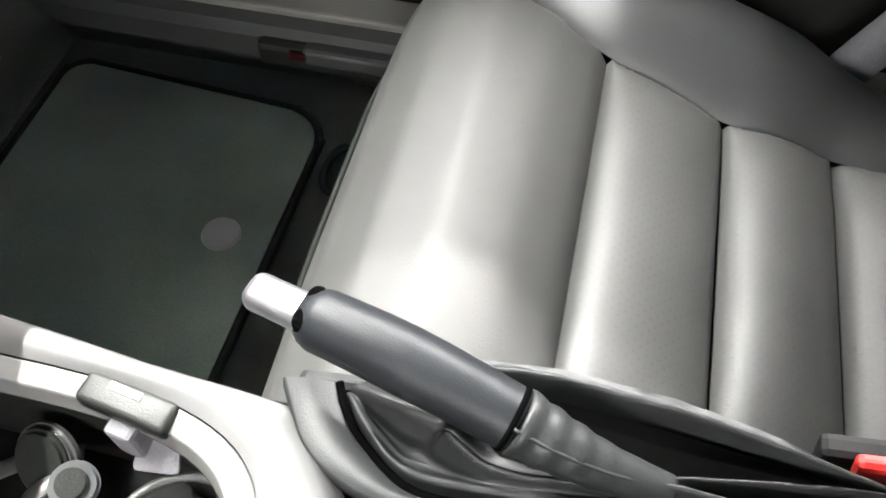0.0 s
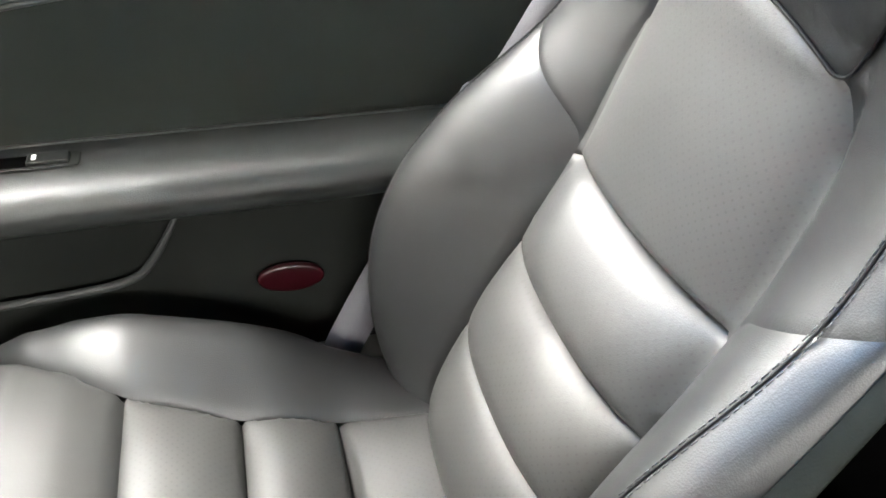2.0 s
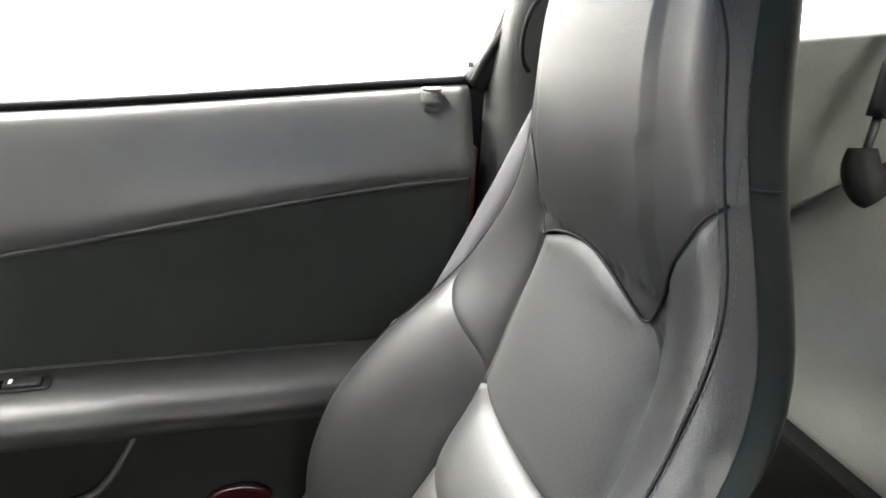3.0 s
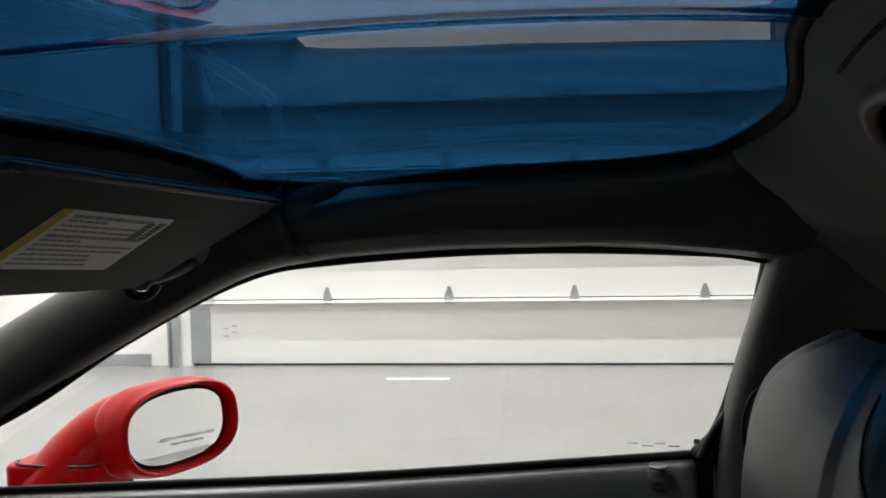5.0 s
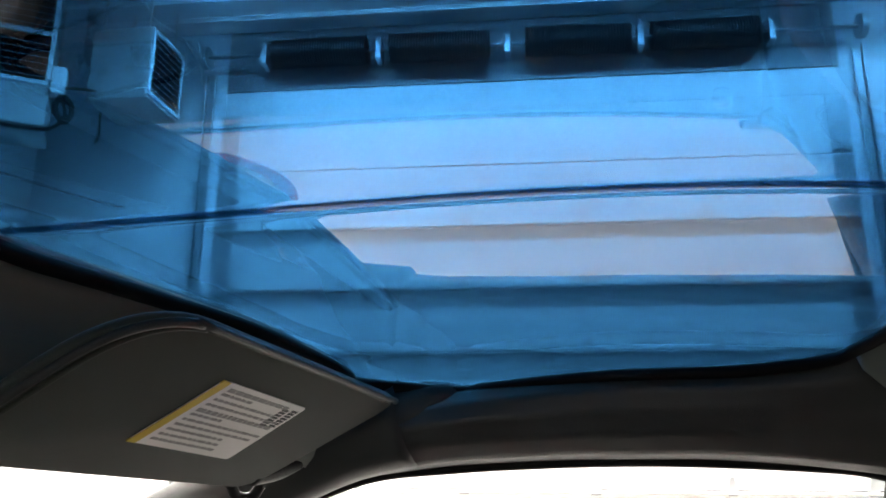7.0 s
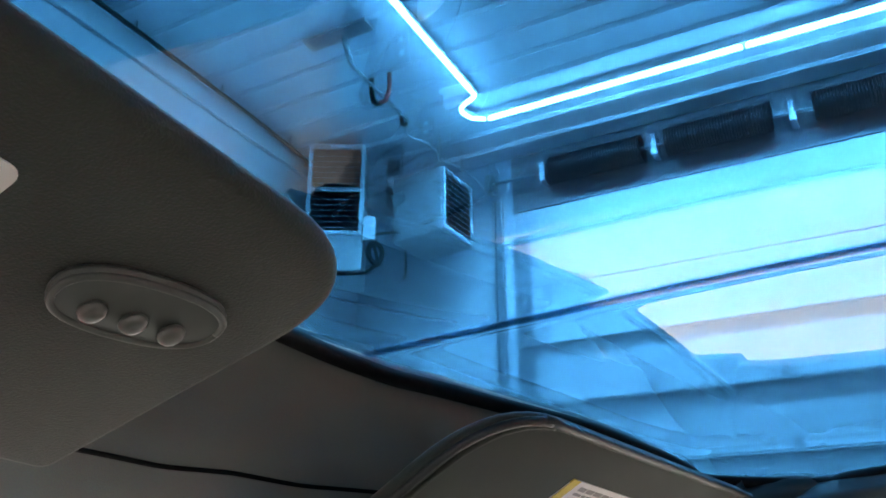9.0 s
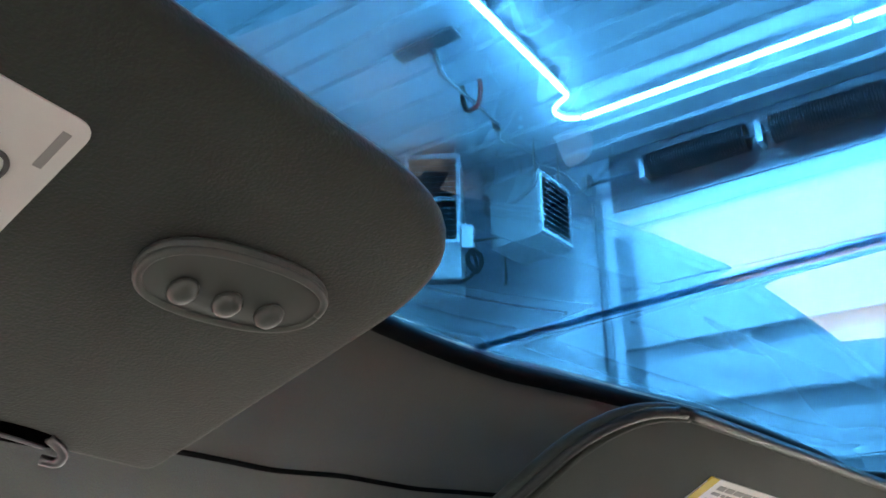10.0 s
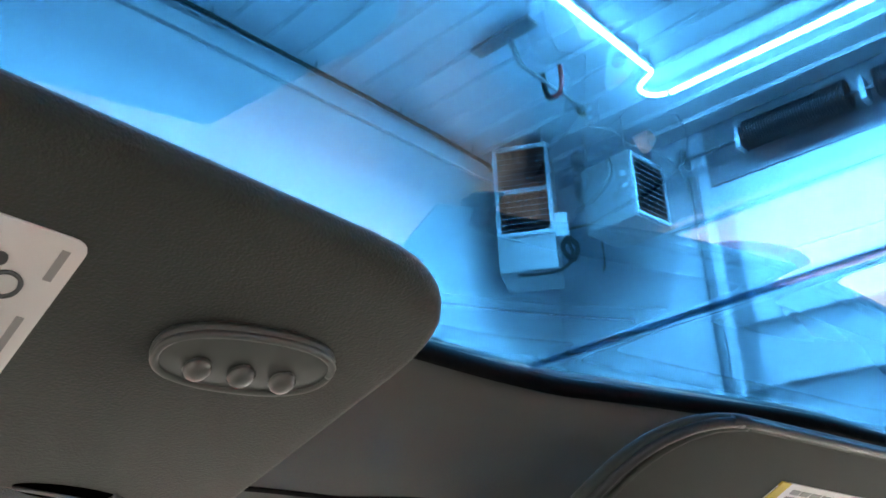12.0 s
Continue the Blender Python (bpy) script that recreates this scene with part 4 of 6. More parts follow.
    def pic(base, a, b):
        return lp(base + 0.55 * a, 0.07 + 0.70 * b)
    for base in (0.07, 0.36, 0.65):
        shapes = [[(0.22, 0.12), (0.30, 0.10), (0.34, 0.36), (0.27, 0.38)], [(0.10, 0.34), (0.33, 0.34), (0.34, 0.43), (0.12, 0.42)], [(0.08, 0.34), (0.13, 0.36), (0.10, 0.52), (0.04, 0.50)], [(0.17, 0.16), (0.22, 0.14), (0.24, 0.33), (0.18, 0.34)]]
        for s in shapes:
            part("pictogram", plate([pic(base, a, b) for a, b in s], 0.0011, m), INK, lab, "dark pictogram bar")
        ring = [pic(base, 0.10 + 0.065 * math.cos(q / 20 * 2 * math.pi), 0.245 + 0.075 * math.sin(q / 20 * 2 * math.pi)) for q in range(21)]
        vs, fs = tube([m @ Vector((a, b, 0.001)) for a, b in ring], 0.0008, n=40, sides=6)
        solid("pictogram_ring", vs, fs, INK, lab)
        part("pictogram", plate([pic(base, 0.175 + 0.035 * math.cos(q / 16 * 2 * math.pi), 0.115 + 0.040 * math.sin(q / 16 * 2 * math.pi)) for q in range(16)], 0.0011, m), INK, lab)
    for k in range(7):
        part("writing", plate([lp(0.12, 0.66 + 0.035 * k), lp(0.8, 0.66 + 0.035 * k), lp(0.8, 0.68 + 0.035 * k), lp(0.12, 0.68 + 0.035 * k)], 0.0011, m), INK_GREY, lab)
    part("rule", plate([lp(0.03, 0.575), lp(0.97, 0.575), lp(0.97, 0.581), lp(0.03, 0.581)], 0.0011, m), INK_GREY, lab)
    part("writing", plate([lp(0.035, 0.05), lp(0.055, 0.05), lp(0.055, 0.18), lp(0.035, 0.18)], 0.0011, m), INK_GREY, lab)
    part("writing", plate([lp(0.035, 0.36), lp(0.055, 0.36), lp(0.055, 0.54), lp(0.035, 0.54)], 0.0011, m), INK_GREY, lab)
    # notch and clip at the inner front edge
    nc = Vector(loc2((-0.685, -0.118, 1.183)))
    notch = [(nc.x + 0.024 * math.cos(q * math.pi / 14), nc.y + 0.0065 * math.sin(q * math.pi / 14)) for q in range(28)]
    # no cut in the pad: the notch's shade is a black plate
    part("clip_notch", plate(notch, 0.0009, m), DARK, dv, "flat black plate for the shaded clip notch")
    cp = [m @ Vector((nc.x + a, nc.y + b, h)) for a, b, h in ((0.016, 0.004, 0.001), (0.024, 0.001, 0.004), (0.026, -0.006, 0.005), (0.021, -0.010, 0.003))]
    vs, fs = tube(cp, 0.0022, n=16, sides=8)
    solid("clip", vs, fs, SATIN, dv, "small metal retaining clip")
    cp = [m @ Vector((nc.x + a, nc.y + b, 0.0015)) for a, b in ((-0.024, 0.001), (0.0, -0.001), (0.018, -0.003))]
    vs, fs = tube(cp, 0.0009, n=12, sides=6)
    solid("clip_rod", vs, fs, SATIN, dv, "thin clip rod")


def side_mirror(door):
    """The red outside mirror of the passenger door."""
    c = Vector((-0.762, 0.955, 0.863))
    n = Vector((0.88, -0.47, 0.09)).normalized()
    h = Vector((0.47, 0.88, 0)).normalized()
    h = (h - n * h.dot(n)).normalized()
    up = n.cross(h)
    if up.z < 0:
        up = -up
    def ring(a, b, depth, k, skew=0.0, pw=2.6):
        q = 2 * math.pi * k
        x = a * math.copysign(abs(math.cos(q)) ** (2 / pw), math.cos(q))
        y = b * math.copysign(abs(math.sin(q)) ** (2 / pw), math.sin(q))
        y += 0.01 * x
        return c + h * (x + skew) + up * y + n * depth
    def housing(u, v):
        # from the inner lip, out over the rim and back to the cap
        st = [(0.098, 0.060, -0.012, 0), (0.101, 0.064, 0.012, 0), (0.106, 0.067, 0.018, 0), (0.113, 0.071, 0.012, 0), (0.117, 0.075, -0.012, 0), (0.113, 0.074, -0.05, -0.006),
              (0.088, 0.064, -0.088, -0.014), (0.050, 0.040, -0.112, -0.02), (0.004, 0.004, -0.120, -0.02)]
        k = u * (len(st) - 1)
        i = min(int(k), len(st) - 2)
        t = k - i
        a, b, d, s = [st[i][j] * (1 - t) + st[i + 1][j] * t for j in range(4)]
        return ring(a, b, d, v, s)
    vs, fs = sheet(housing, 40, 48, True)
    hs = solid("side_mirror", vs, fs, RED, door, "glossy red outside mirror housing")
    bm = bmesh.new()
    bm.faces.new([bm.verts.new(ring(0.100, 0.062, -0.008, k / 48)) for k in range(48)])
    part("mirror_backing", bm, RUBBER, hs)
    bm = bmesh.new()
    bm.faces.new([bm.verts.new(ring(0.0925, 0.055, -0.002, k / 48)) for k in range(48)])
    part("mirror_glass", bm, MIRROR, hs, "silvered mirror glass")
    for row, (txt, dy) in enumerate((("OBJECTS IN MIRROR ARE CLOSER", -0.0215), ("THAN THEY APPEAR", -0.0305))):
        cu = bpy.data.curves.new("writing", "FONT")
        cu.body, cu.size, cu.align_x, cu.space_character = txt, 0.0064, "CENTER", 1.12
        tmp = bpy.data.objects.new("writing", cu)
        me = bpy.data.meshes.new_from_object(tmp)
        bpy.data.objects.remove(tmp)
        me.materials.clear()
        me.materials.append(INK)
        w = new("writing", me)
        w.parent = hs
        dirx = (h - up * 0.07).normalized()
        w.matrix_world = Matrix((dirx, n.cross(dirx), n)).transposed().to_4x4()
        w.location = c + h * 0.014 + up * dy + n * 0.0005
    # foot, with a gap above its base
    vs, fs = tube([(-0.815, 0.955, 0.868), (-0.845, 0.943, 0.860), (-0.878, 0.927, 0.842), (-0.908, 0.91, 0.815), (-0.930, 0.895, 0.785), (-0.942, 0.885, 0.762)], lambda t: 0.024 + 0.048 * math.sqrt(min(1.0, 5 * t)) * (1 - 0.16 * t), n=40, sides=28, flat=0.86)
    solid("mirror_foot", vs, fs, RED, hs, "red mirror foot on the door")
    out = rounded([(-1.005, 0.852), (-0.848, 0.846), (-0.836, 0.965), (-0.985, 0.955)], 0.03, 6)
    part("mirror_base", plate(out, 0.066, Matrix.Translation((0, 0, 0.760)), 0.004), RED, hs, "red mirror base below its gap", smooth=True)
    vs, fs = tube([(-0.990, 0.880, 0.828), (-0.978, 0.860, 0.828), (-0.940, 0.852, 0.828), (-0.885, 0.850, 0.828), (-0.855, 0.856, 0.828), (-0.845, 0.880, 0.828)], 0.0022, n=24, sides=8)
    solid("foot_gap", vs, fs, RED_DARK, hs)


def passenger_door():
    door = thing("door_1", "closed black car door with armrest and clear window", "car door", kind="structure")
    bend = np.polyfit([-1.2, -0.80, -0.70, -0.49, -0.33, -0.25, -0.015, 0.05], [0.650, 0.663, 0.674, 0.700, 0.730, 0.744, 0.776, 0.78], 4)
    crease = lambda x: float(np.polyval(bend, x))
    arm_top = curve1([-1.2, -0.62, -0.51, -0.14, 0.05], [0.545, 0.550, 0.555, 0.566, 0.570])

    def upper(u, v):
        x = -1.10 + 1.105 * u
        zb, zc = BELT_Z(x), crease(x)
        g = zb - zc
        roll = smooth_line([(0, 0.775, zb - 0.012), (0, 0.760, zb - 0.002), (0, 0.745, zb - 0.001), (0, 0.734, zb - 0.007), (0, 0.723, zb - min(0.028, 0.22 * g)), (0, 0.7115, zb - min(0.058, 0.46 * g)), (0, 0.7025, zb - 0.68 * g), (0, 0.6985, zb - 0.86 * g), (0, 0.701, zc)], 43)
        p = roll[int(round(v * 42))]
        return (x, p.y, p.z)
    vs, fs = sheet(upper, 60, 43)
    o = solid("upper_panel", vs, fs, UPPER, door, "soft black upper door panel")
    thick(o, 0.01, -1)
    vs, fs = tube([(x, 0.700, crease(x)) for x in np.linspace(-1.1, 0.0, 24)], 0.0030, n=70, sides=8)
    solid("welt", vs, fs, TRIM, door, "raised seam below the upper panel")

    def middle(u, v):
        x = -1.10 + 1.105 * u
        zc, za = crease(x), arm_top(x)
        z = zc + (za - zc) * v
        return (x, 0.704 + 0.010 * math.sin(math.pi * v), z)
    vs, fs = sheet(middle, 50, 14)
    thick(solid("insert_panel", vs, fs, INSERT, door, "dark cloth door insert"), 0.01, -1)

    def arm(u, v):
        x = -1.00 + 1.005 * u
        za = arm_top(x)
        grow = step01(-1.0, -0.70, x)
        w = 0.03 + 0.060 * grow - 0.020 * step01(-0.25, 0.0, x)
        pr = [(0.706, 0.004), (0.704 - 0.25 * w, 0.0), (0.704 - 0.62 * w, -0.003), (0.704 - 0.88 * w, -0.012), (0.704 - w, -0.030), (0.704 - 0.90 * w, -0.050), (0.704 - 0.55 * w, -0.066), (0.704, -0.074)]
        p = smooth_line([(0, a, b) for a, b in pr], 36)[int(round(v * 35))]
        return (x, p.y, za + p.z)
    vs, fs = sheet(arm, 60, 36)
    solid("armrest", vs, fs, ARMREST, door, "padded black armrest")

    vs, fs = tube([(x, 0.7035, arm_top(x) + 0.004) for x in np.linspace(-0.95, 0.0, 20)], 0.0022, n=50, sides=8)
    solid("armrest_piping", vs, fs, TRIM, door, "raised edge where the armrest meets the insert")

    def lower(u, v):
        x = -1.10 + 1.105 * u
        z = arm_top(x) - 0.078 + (0.235 - arm_top(x) + 0.078) * v
        return (x, 0.712 + 0.006 * math.sin(math.pi * v), z)
    vs, fs = sheet(lower, 60, 30)
    thick(solid("lower_panel", vs, fs, PLASTIC, door, "dark hard plastic lower door panel"), 0.01, -1)
    # pocket lip
    lip = [(-1.05, 0.694, 0.322), (-0.79, 0.694, 0.350), (-0.63, 0.694, 0.367), (-0.50, 0.694, 0.378), (-0.452, 0.695, 0.388), (-0.428, 0.697, 0.408), (-0.400, 0.703, 0.452), (-0.378, 0.709, 0.492)]
    vs, fs = tube(lip, lambda t: 0.0052 if t < 0.7 else 0.0052 - 0.011 * (t - 0.7), n=60, sides=10)
    solid("pocket_lip", vs, fs, TRIM, door, "smooth lip of the door pocket")
    # speaker grille
    out = rounded([(-0.98, 0.348), (-0.72, 0.372), (-0.675, 0.395), (-0.755, 0.500), (-0.98, 0.500)], 0.02, 5)
    m = Matrix(((1, 0, 0, 0), (0, 0, -1, 0.708), (0, 1, 0, 0), (0, 0, 0, 1)))
    sp = part("speaker_grille", plate(out, 0.006, m, 0.002), INSERT, door, "black cloth speaker grille")
    part("badge", plate([(-0.745, 0.381), (-0.700, 0.388), (-0.700, 0.402), (-0.745, 0.395)], 0.0085, m), RUBBER, sp)
    part("badge_mark", plate([(-0.738, 0.3865), (-0.708, 0.391), (-0.708, 0.399), (-0.738, 0.3945)], 0.0092, m), CHROME, sp, "small silver badge")
    # red courtesy lens
    bm = plate([(-0.276 + 0.040 * math.cos(q * math.pi / 14), 0.360 + 0.020 * math.sin(q * math.pi / 14)) for q in range(28)], 0.010, m, 0.004)
    part("courtesy_lens", bm, RED_LENS, door, "oval red door lens", smooth=True)
    # window switch
    m2 = axes((-0.515, 0.672, arm_top(-0.515) + 0.0005), (1, 0, 0.03), (0, 1, 0.05))
    sw = part("switch_plate", plate(rounded([(-0.043, -0.013), (0.043, -0.013), (0.043, 0.014), (-0.043, 0.014)], 0.006, 4), 0.002, m2, 0.0008), PLASTIC, door, "window switch plate")
    # shade of the well painted as a black plate
    part("switch_well", plate(rounded([(-0.034, -0.009), (0.008, -0.009), (0.008, 0.010), (-0.034, 0.010)], 0.005, 4), 0.0026, m2), DARK, sw)
    part("switch_rocker", plate(rounded([(-0.005, -0.009), (0.034, -0.009), (0.034, 0.010), (-0.005, 0.010)], 0.003, 3), 0.006, m2, 0.002), PLASTIC, sw)
    part("switch_mark", plate([(0.000, -0.004), (0.004, -0.004), (0.004, 0.005), (0.000, 0.005)], 0.0064, m2), LABEL, sw)
    # pull handle and release button
    vs, fs = tube([(-0.738, 0.712, 0.640), (-0.725, 0.690, 0.612), (-0.697, 0.660, 0.575), (-0.655, 0.642, 0.550), (-0.61, 0.642, 0.535), (-0.565, 0.658, 0.54)], lambda t: 0.026 - 0.006 * math.sin(math.pi * t), n=40, sides=16)
    hd = solid("pull_handle", vs, fs, PLASTIC, door, "curved black pull handle")
    m3 = Matrix(((1, 0, 0, -0.741), (0, 0.12, -1, 0.692), (0, 1, 0.12, 0.691), (0, 0, 0, 1)))
    tri = rounded([(-0.042, 0.034), (0.012, 0.026), (0.034, -0.016), (-0.012, -0.040)], [0.024, 0.018, 0.016, 0.018], 7)
    part("release_bezel", plate(tri, 0.010, m3, 0.004), BEZEL, hd, "satin chrome release bezel", smooth=True)
    part("release_button", plate([(-0.001 + 0.0135 * math.cos(q * math.pi / 12), -0.003 + 0.0135 * math.sin(q * math.pi / 12)) for q in range(24)], 0.0125, m3, 0.003), DARK, hd, "round black release button", smooth=True)
    vs, fs = tube([(-1.10, 0.697, 0.790), (-0.93, 0.697, 0.786), (-0.846, 0.697, 0.777), (-0.772, 0.6975, 0.768), (-0.73, 0.698, 0.750), (-0.708, 0.699, 0.722), (-0.70, 0.700, 0.690)], 0.003, n=50, sides=8)
    solid("panel_gap", vs, fs, DARK, door)
    vs, fs = tube([(-0.93, 0.697, 0.745), (-0.87, 0.697, 0.738), (-0.83, 0.697, 0.715), (-0.815, 0.697, 0.680), (-0.80, 0.697, 0.62)], 0.003, n=40, sides=8)
    solid("cup_edge", vs, fs, DARK, door, "dark edge of the handle cup")
    m4 = Matrix(((1, 0, 0, -0.813), (0, 0, -1, 0.6995), (0, 1, 0, 0.734), (0, 0, 0, 1))) @ Matrix.Rotation(radians(8), 4, "Z")
    lk = part("lock_switch", plate(rounded([(-0.013, -0.019), (0.013, -0.019), (0.013, 0.019), (-0.013, 0.019)], 0.004, 4), 0.005, m4, 0.0015), RUBBER, door, "small lock rocker switch")
    for q in (-0.008, 0.008):
        part("lock_mark", plate([(-0.004, q - 0.003), (0.004, q - 0.003), (0.004, q + 0.003), (-0.004, q + 0.003)], 0.0056, m4), INK_GREY, lk)
    # lock knob on the sill
    vs, fs = tube([(-0.042, 0.731, 0.852), (-0.042, 0.731, 0.864), (-0.042, 0.732, 0.874), (-0.042, 0.732, 0.8775)], lambda t: 0.0130 - 0.002 * t * t, n=8, sides=24)
    kb = solid("lock_knob", vs, fs, UPPER, door, "flat round black lock knob on a moulded bulge")
    vs, fs = tube([(-0.042 + 0.0105 * math.cos(q * math.pi / 10), 0.732 + 0.0105 * math.sin(q * math.pi / 10), 0.8776) for q in range(21)], 0.0016, n=40, sides=6)
    solid("knob_ring", vs, fs, RIM_GREY, kb)
    vs, fs = tube([(x, 0.757, BELT_Z(x) + 0.0055) for x in np.linspace(-1.1, 0.02, 12)], 0.0046, n=50, sides=8)
    solid("belt_seal", vs, fs, RUBBER, door, "black rubber window seal")
    vs, fs = tube([(x, 0.765, BELT_Z(x) - 0.003) for x in np.linspace(-1.1, 0.02, 12)], 0.0068, n=50, sides=8)
    solid("outer_seal", vs, fs, RUBBER, door, "black rubber seal outside the glass")
    # red edge of the door end
    part("door_edge", box(0.006, 0.075, 0.56, 0.001, (0.012, 0.757, 0.53)), RED_DARK, door, "dark red painted end of the door")
    part("door_jamb", box(0.060, 0.030, 0.60, 0.004, (0.026, 0.800, 0.575)), RUBBER, door, "black rubber-lined door jamb")
    # window
    def pane(u, v):
        x = -1.02 + 1.05 * u
        low, top = BELT_Z(x) - 0.01, min(RAIL_LOW(max(x, -0.56)) + 0.01, 1.165 - max(0, -0.5 - x) * 0.60)
        z = low + (max(top, low + 0.01) - low) * v
        return (x + 0.03 * v, 0.766 - 0.115 * ((z - 0.85) / 0.30) - 0.012 * math.sin(math.pi * v), z)
    vs, fs = sheet(pane, 40, 16)
    w = solid("window_pane", vs, fs, CLEAR, door, "clear side window glass")
    w.visible_shadow = False
    for k in range(4):
        part("etched_mark", box(0.013, 0.0006, 0.0011, 0, (-0.070 + k * 0.017, 0.748, 0.902 - 0.0035 * (k % 2))), INK_GREY, w)
    part("etched_mark", box(0.007, 0.0006, 0.007, 0, (0.008, 0.746, 0.905)), INK, w)
    # outer skin
    def skin(u, v):
        x = -1.16 + 1.17 * u
        pr = [(0.778, BELT_Z(x) - 0.018), (0.80, BELT_Z(x) - 0.040), (0.850, BELT_Z(x) - 0.13), (0.880, 0.66), (0.875, 0.56), (0.850, 0.42), (0.845, 0.30)]
        k = v * (len(pr) - 1)
        i = min(int(k), len(pr) - 2)
        t = k - i
        return (x, pr[i][0] * (1 - t) + pr[i + 1][0] * t, pr[i][1] * (1 - t) + pr[i + 1][1] * t)
    vs, fs = sheet(skin, 30, 31)
    solid("outer_skin", vs, fs, RED, door, "glossy red outer door skin")
    side_mirror(door)


# ---------------------------------------------------------------- car: seat
SEAT_Y = 0.372
S_Z = [0.30, 0.36, 0.42, 0.48, 0.56, 0.63, 0.70, 0.76, 0.79, 0.82, 0.86, 0.92, 0.98, 1.04, 1.075, 1.095]
S_IN = [-0.170, -0.158, -0.140, -0.112, -0.070, -0.034, -0.012, 0.006, 0.010, 0.002, -0.010, -0.015, -0.014, 0.000, 0.022, 0.060]
S_BO = [-0.180, -0.197, -0.202, -0.199, -0.170, -0.113, -0.034, -0.006, 0.004, 0.008, 0.008, 0.002, 0.002, 0.012, 0.032, 0.066]
S_WI = [0.125, 0.127, 0.128, 0.129, 0.129, 0.128, 0.126, 0.122, 0.118, 0.112, 0.104, 0.096, 0.092, 0.083, 0.068, 0.032]
S_RI = [0.205, 0.215, 0.222, 0.226, 0.228, 0.226, 0.214, 0.192, 0.178, 0.164, 0.148, 0.130, 0.124, 0.113, 0.094, 0.048]
S_WO = [0.245, 0.250, 0.252, 0.254, 0.255, 0.252, 0.240, 0.222, 0.208, 0.194, 0.175, 0.152, 0.143, 0.130, 0.111, 0.060]
S_BK = [-0.12, -0.12, -0.115, -0.11, -0.090, -0.058, -0.014, 0.042, 0.054, 0.058, 0.058, 0.060, 0.062, 0.064, 0.068, 0.074]
fIN, fBO, fWI, fRI, fWO, fBK = [curve1(S_Z, a) for a in (S_IN, S_BO, S_WI, S_RI, S_WO, S_BK)]
ins_w = curve1([0.28, 0.42, 0.56, 0.63, 0.70, 0.74, 0.765, 0.785, 0.82], [0.125, 0.128, 0.129, 0.130, 0.130, 0.124, 0.116, 0.102, 0.06])


def top_seam(d):
    """Height of the seam between headrest and back: an arch over the insert, rising over the bolsters."""
    a = abs(d)
    if a < 0.100:
        return 0.807 - 2.5 * a * a
    return float(np.interp(a, [0.100, 0.107, 0.115, 0.131, 0.154, 0.168], [0.782, 0.786, 0.808, 0.840, 0.872, 0.892]))


def seam_at(place):
    """Where the top seam crosses a line along the back; place gives d at a height."""
    lo, hi = 0.74, 0.93
    for _ in range(24):
        z = (lo + hi) / 2
        lo, hi = (z, hi) if z < top_seam(place(z)) else (lo, z)
    return (lo + hi) / 2


BACK_SEAMS = (0.330, 0.435, 0.526, 0.614, 0.808)


def back_front(z, d):
    """x of the backrest's front face at height z, at d from the seat's middle."""
    a = abs(d)
    wi, ri, wo = fWI(z), fRI(z), fWO(z)
    xi, xb = fIN(z), fBO(z)
    if a <= wi:
        x = xi + 0.010 * (a / wi) ** 2 * (1 if z < 0.78 else 0.5)
        for p, q in zip(BACK_SEAMS, BACK_SEAMS[1:]):
            if p <= z <= q:
                t = (z - p) / (q - p)
                swell = 0.024 if q < 0.7 else 0.017
                x -= swell * (4 * t * (1 - t)) ** 0.6 * (1 - (a / wi) ** 4) - 0.004
        return x
    if a <= ri:
        t = (a - wi) / (ri - wi)
        edge = xi + 0.010
        return edge + (xb - edge) * math.sin(t * math.pi / 2) ** 1.2
    t = min(1.0, (a - ri) / (wo - ri))
    return xb + (1 - math.sqrt(max(0.0, 1 - t * t))) * min(0.10, (fBK(z) - xb) * 0.5)


def back_strip(z0, z1, d0, d1, nz, nd, groove=0.004):
    """A padded piece of the backrest's front; its rims sink into the seams."""
    def f(u, v):
        za, zb = (z0(v) if callable(z0) else z0), (z1(v) if callable(z1) else z1)
        z = za + (zb - za) * u
        # d0, d1 are functions of z
        a, b = d0(z), d1(z)
        d = a + (b - a) * v
        rim = min(u, 1 - u) * abs(zb - za), min(v, 1 - v) * abs(b - a)
        sink = groove * math.exp(-min(rim) / 0.005)
        return (back_front(z, d) + sink, SEAT_Y + d, z)
    return sheet(f, nz, nd)


def cushion_base(x):
    return float(np.interp(x, [-0.665, -0.655, -0.635, -0.60, -0.55, -0.50, -0.455, -0.348, -0.252, -0.15, -0.05],
                           [0.26, 0.305, 0.340, 0.368, 0.386, 0.388, 0.380, 0.348, 0.330, 0.330, 0.330]))


CUSHION_SEAMS = (-0.74, -0.455, -0.348, -0.252, -0.05)
seam_y = curve1([-0.68, -0.60, -0.57, -0.513, -0.455, -0.396, -0.348, -0.25, -0.15, -0.05], [0.240, 0.232, 0.216, 0.183, 0.146, 0.130, 0.124, 0.118, 0.106, 0.10])
bolster_rise = curve1([-0.68, -0.60, -0.525, -0.447, -0.347, -0.282, -0.236, -0.15, -0.05], [0.0, 0.002, 0.016, 0.042, 0.048, 0.034, 0.006, -0.03, -0.04])


seam_in = curve1([-0.68, -0.60, -0.57, -0.513, -0.455, -0.396, -0.348, -0.25, -0.15, -0.05], [0.240, 0.234, 0.224, 0.206, 0.192, 0.186, 0.184, 0.184, 0.184, 0.184])


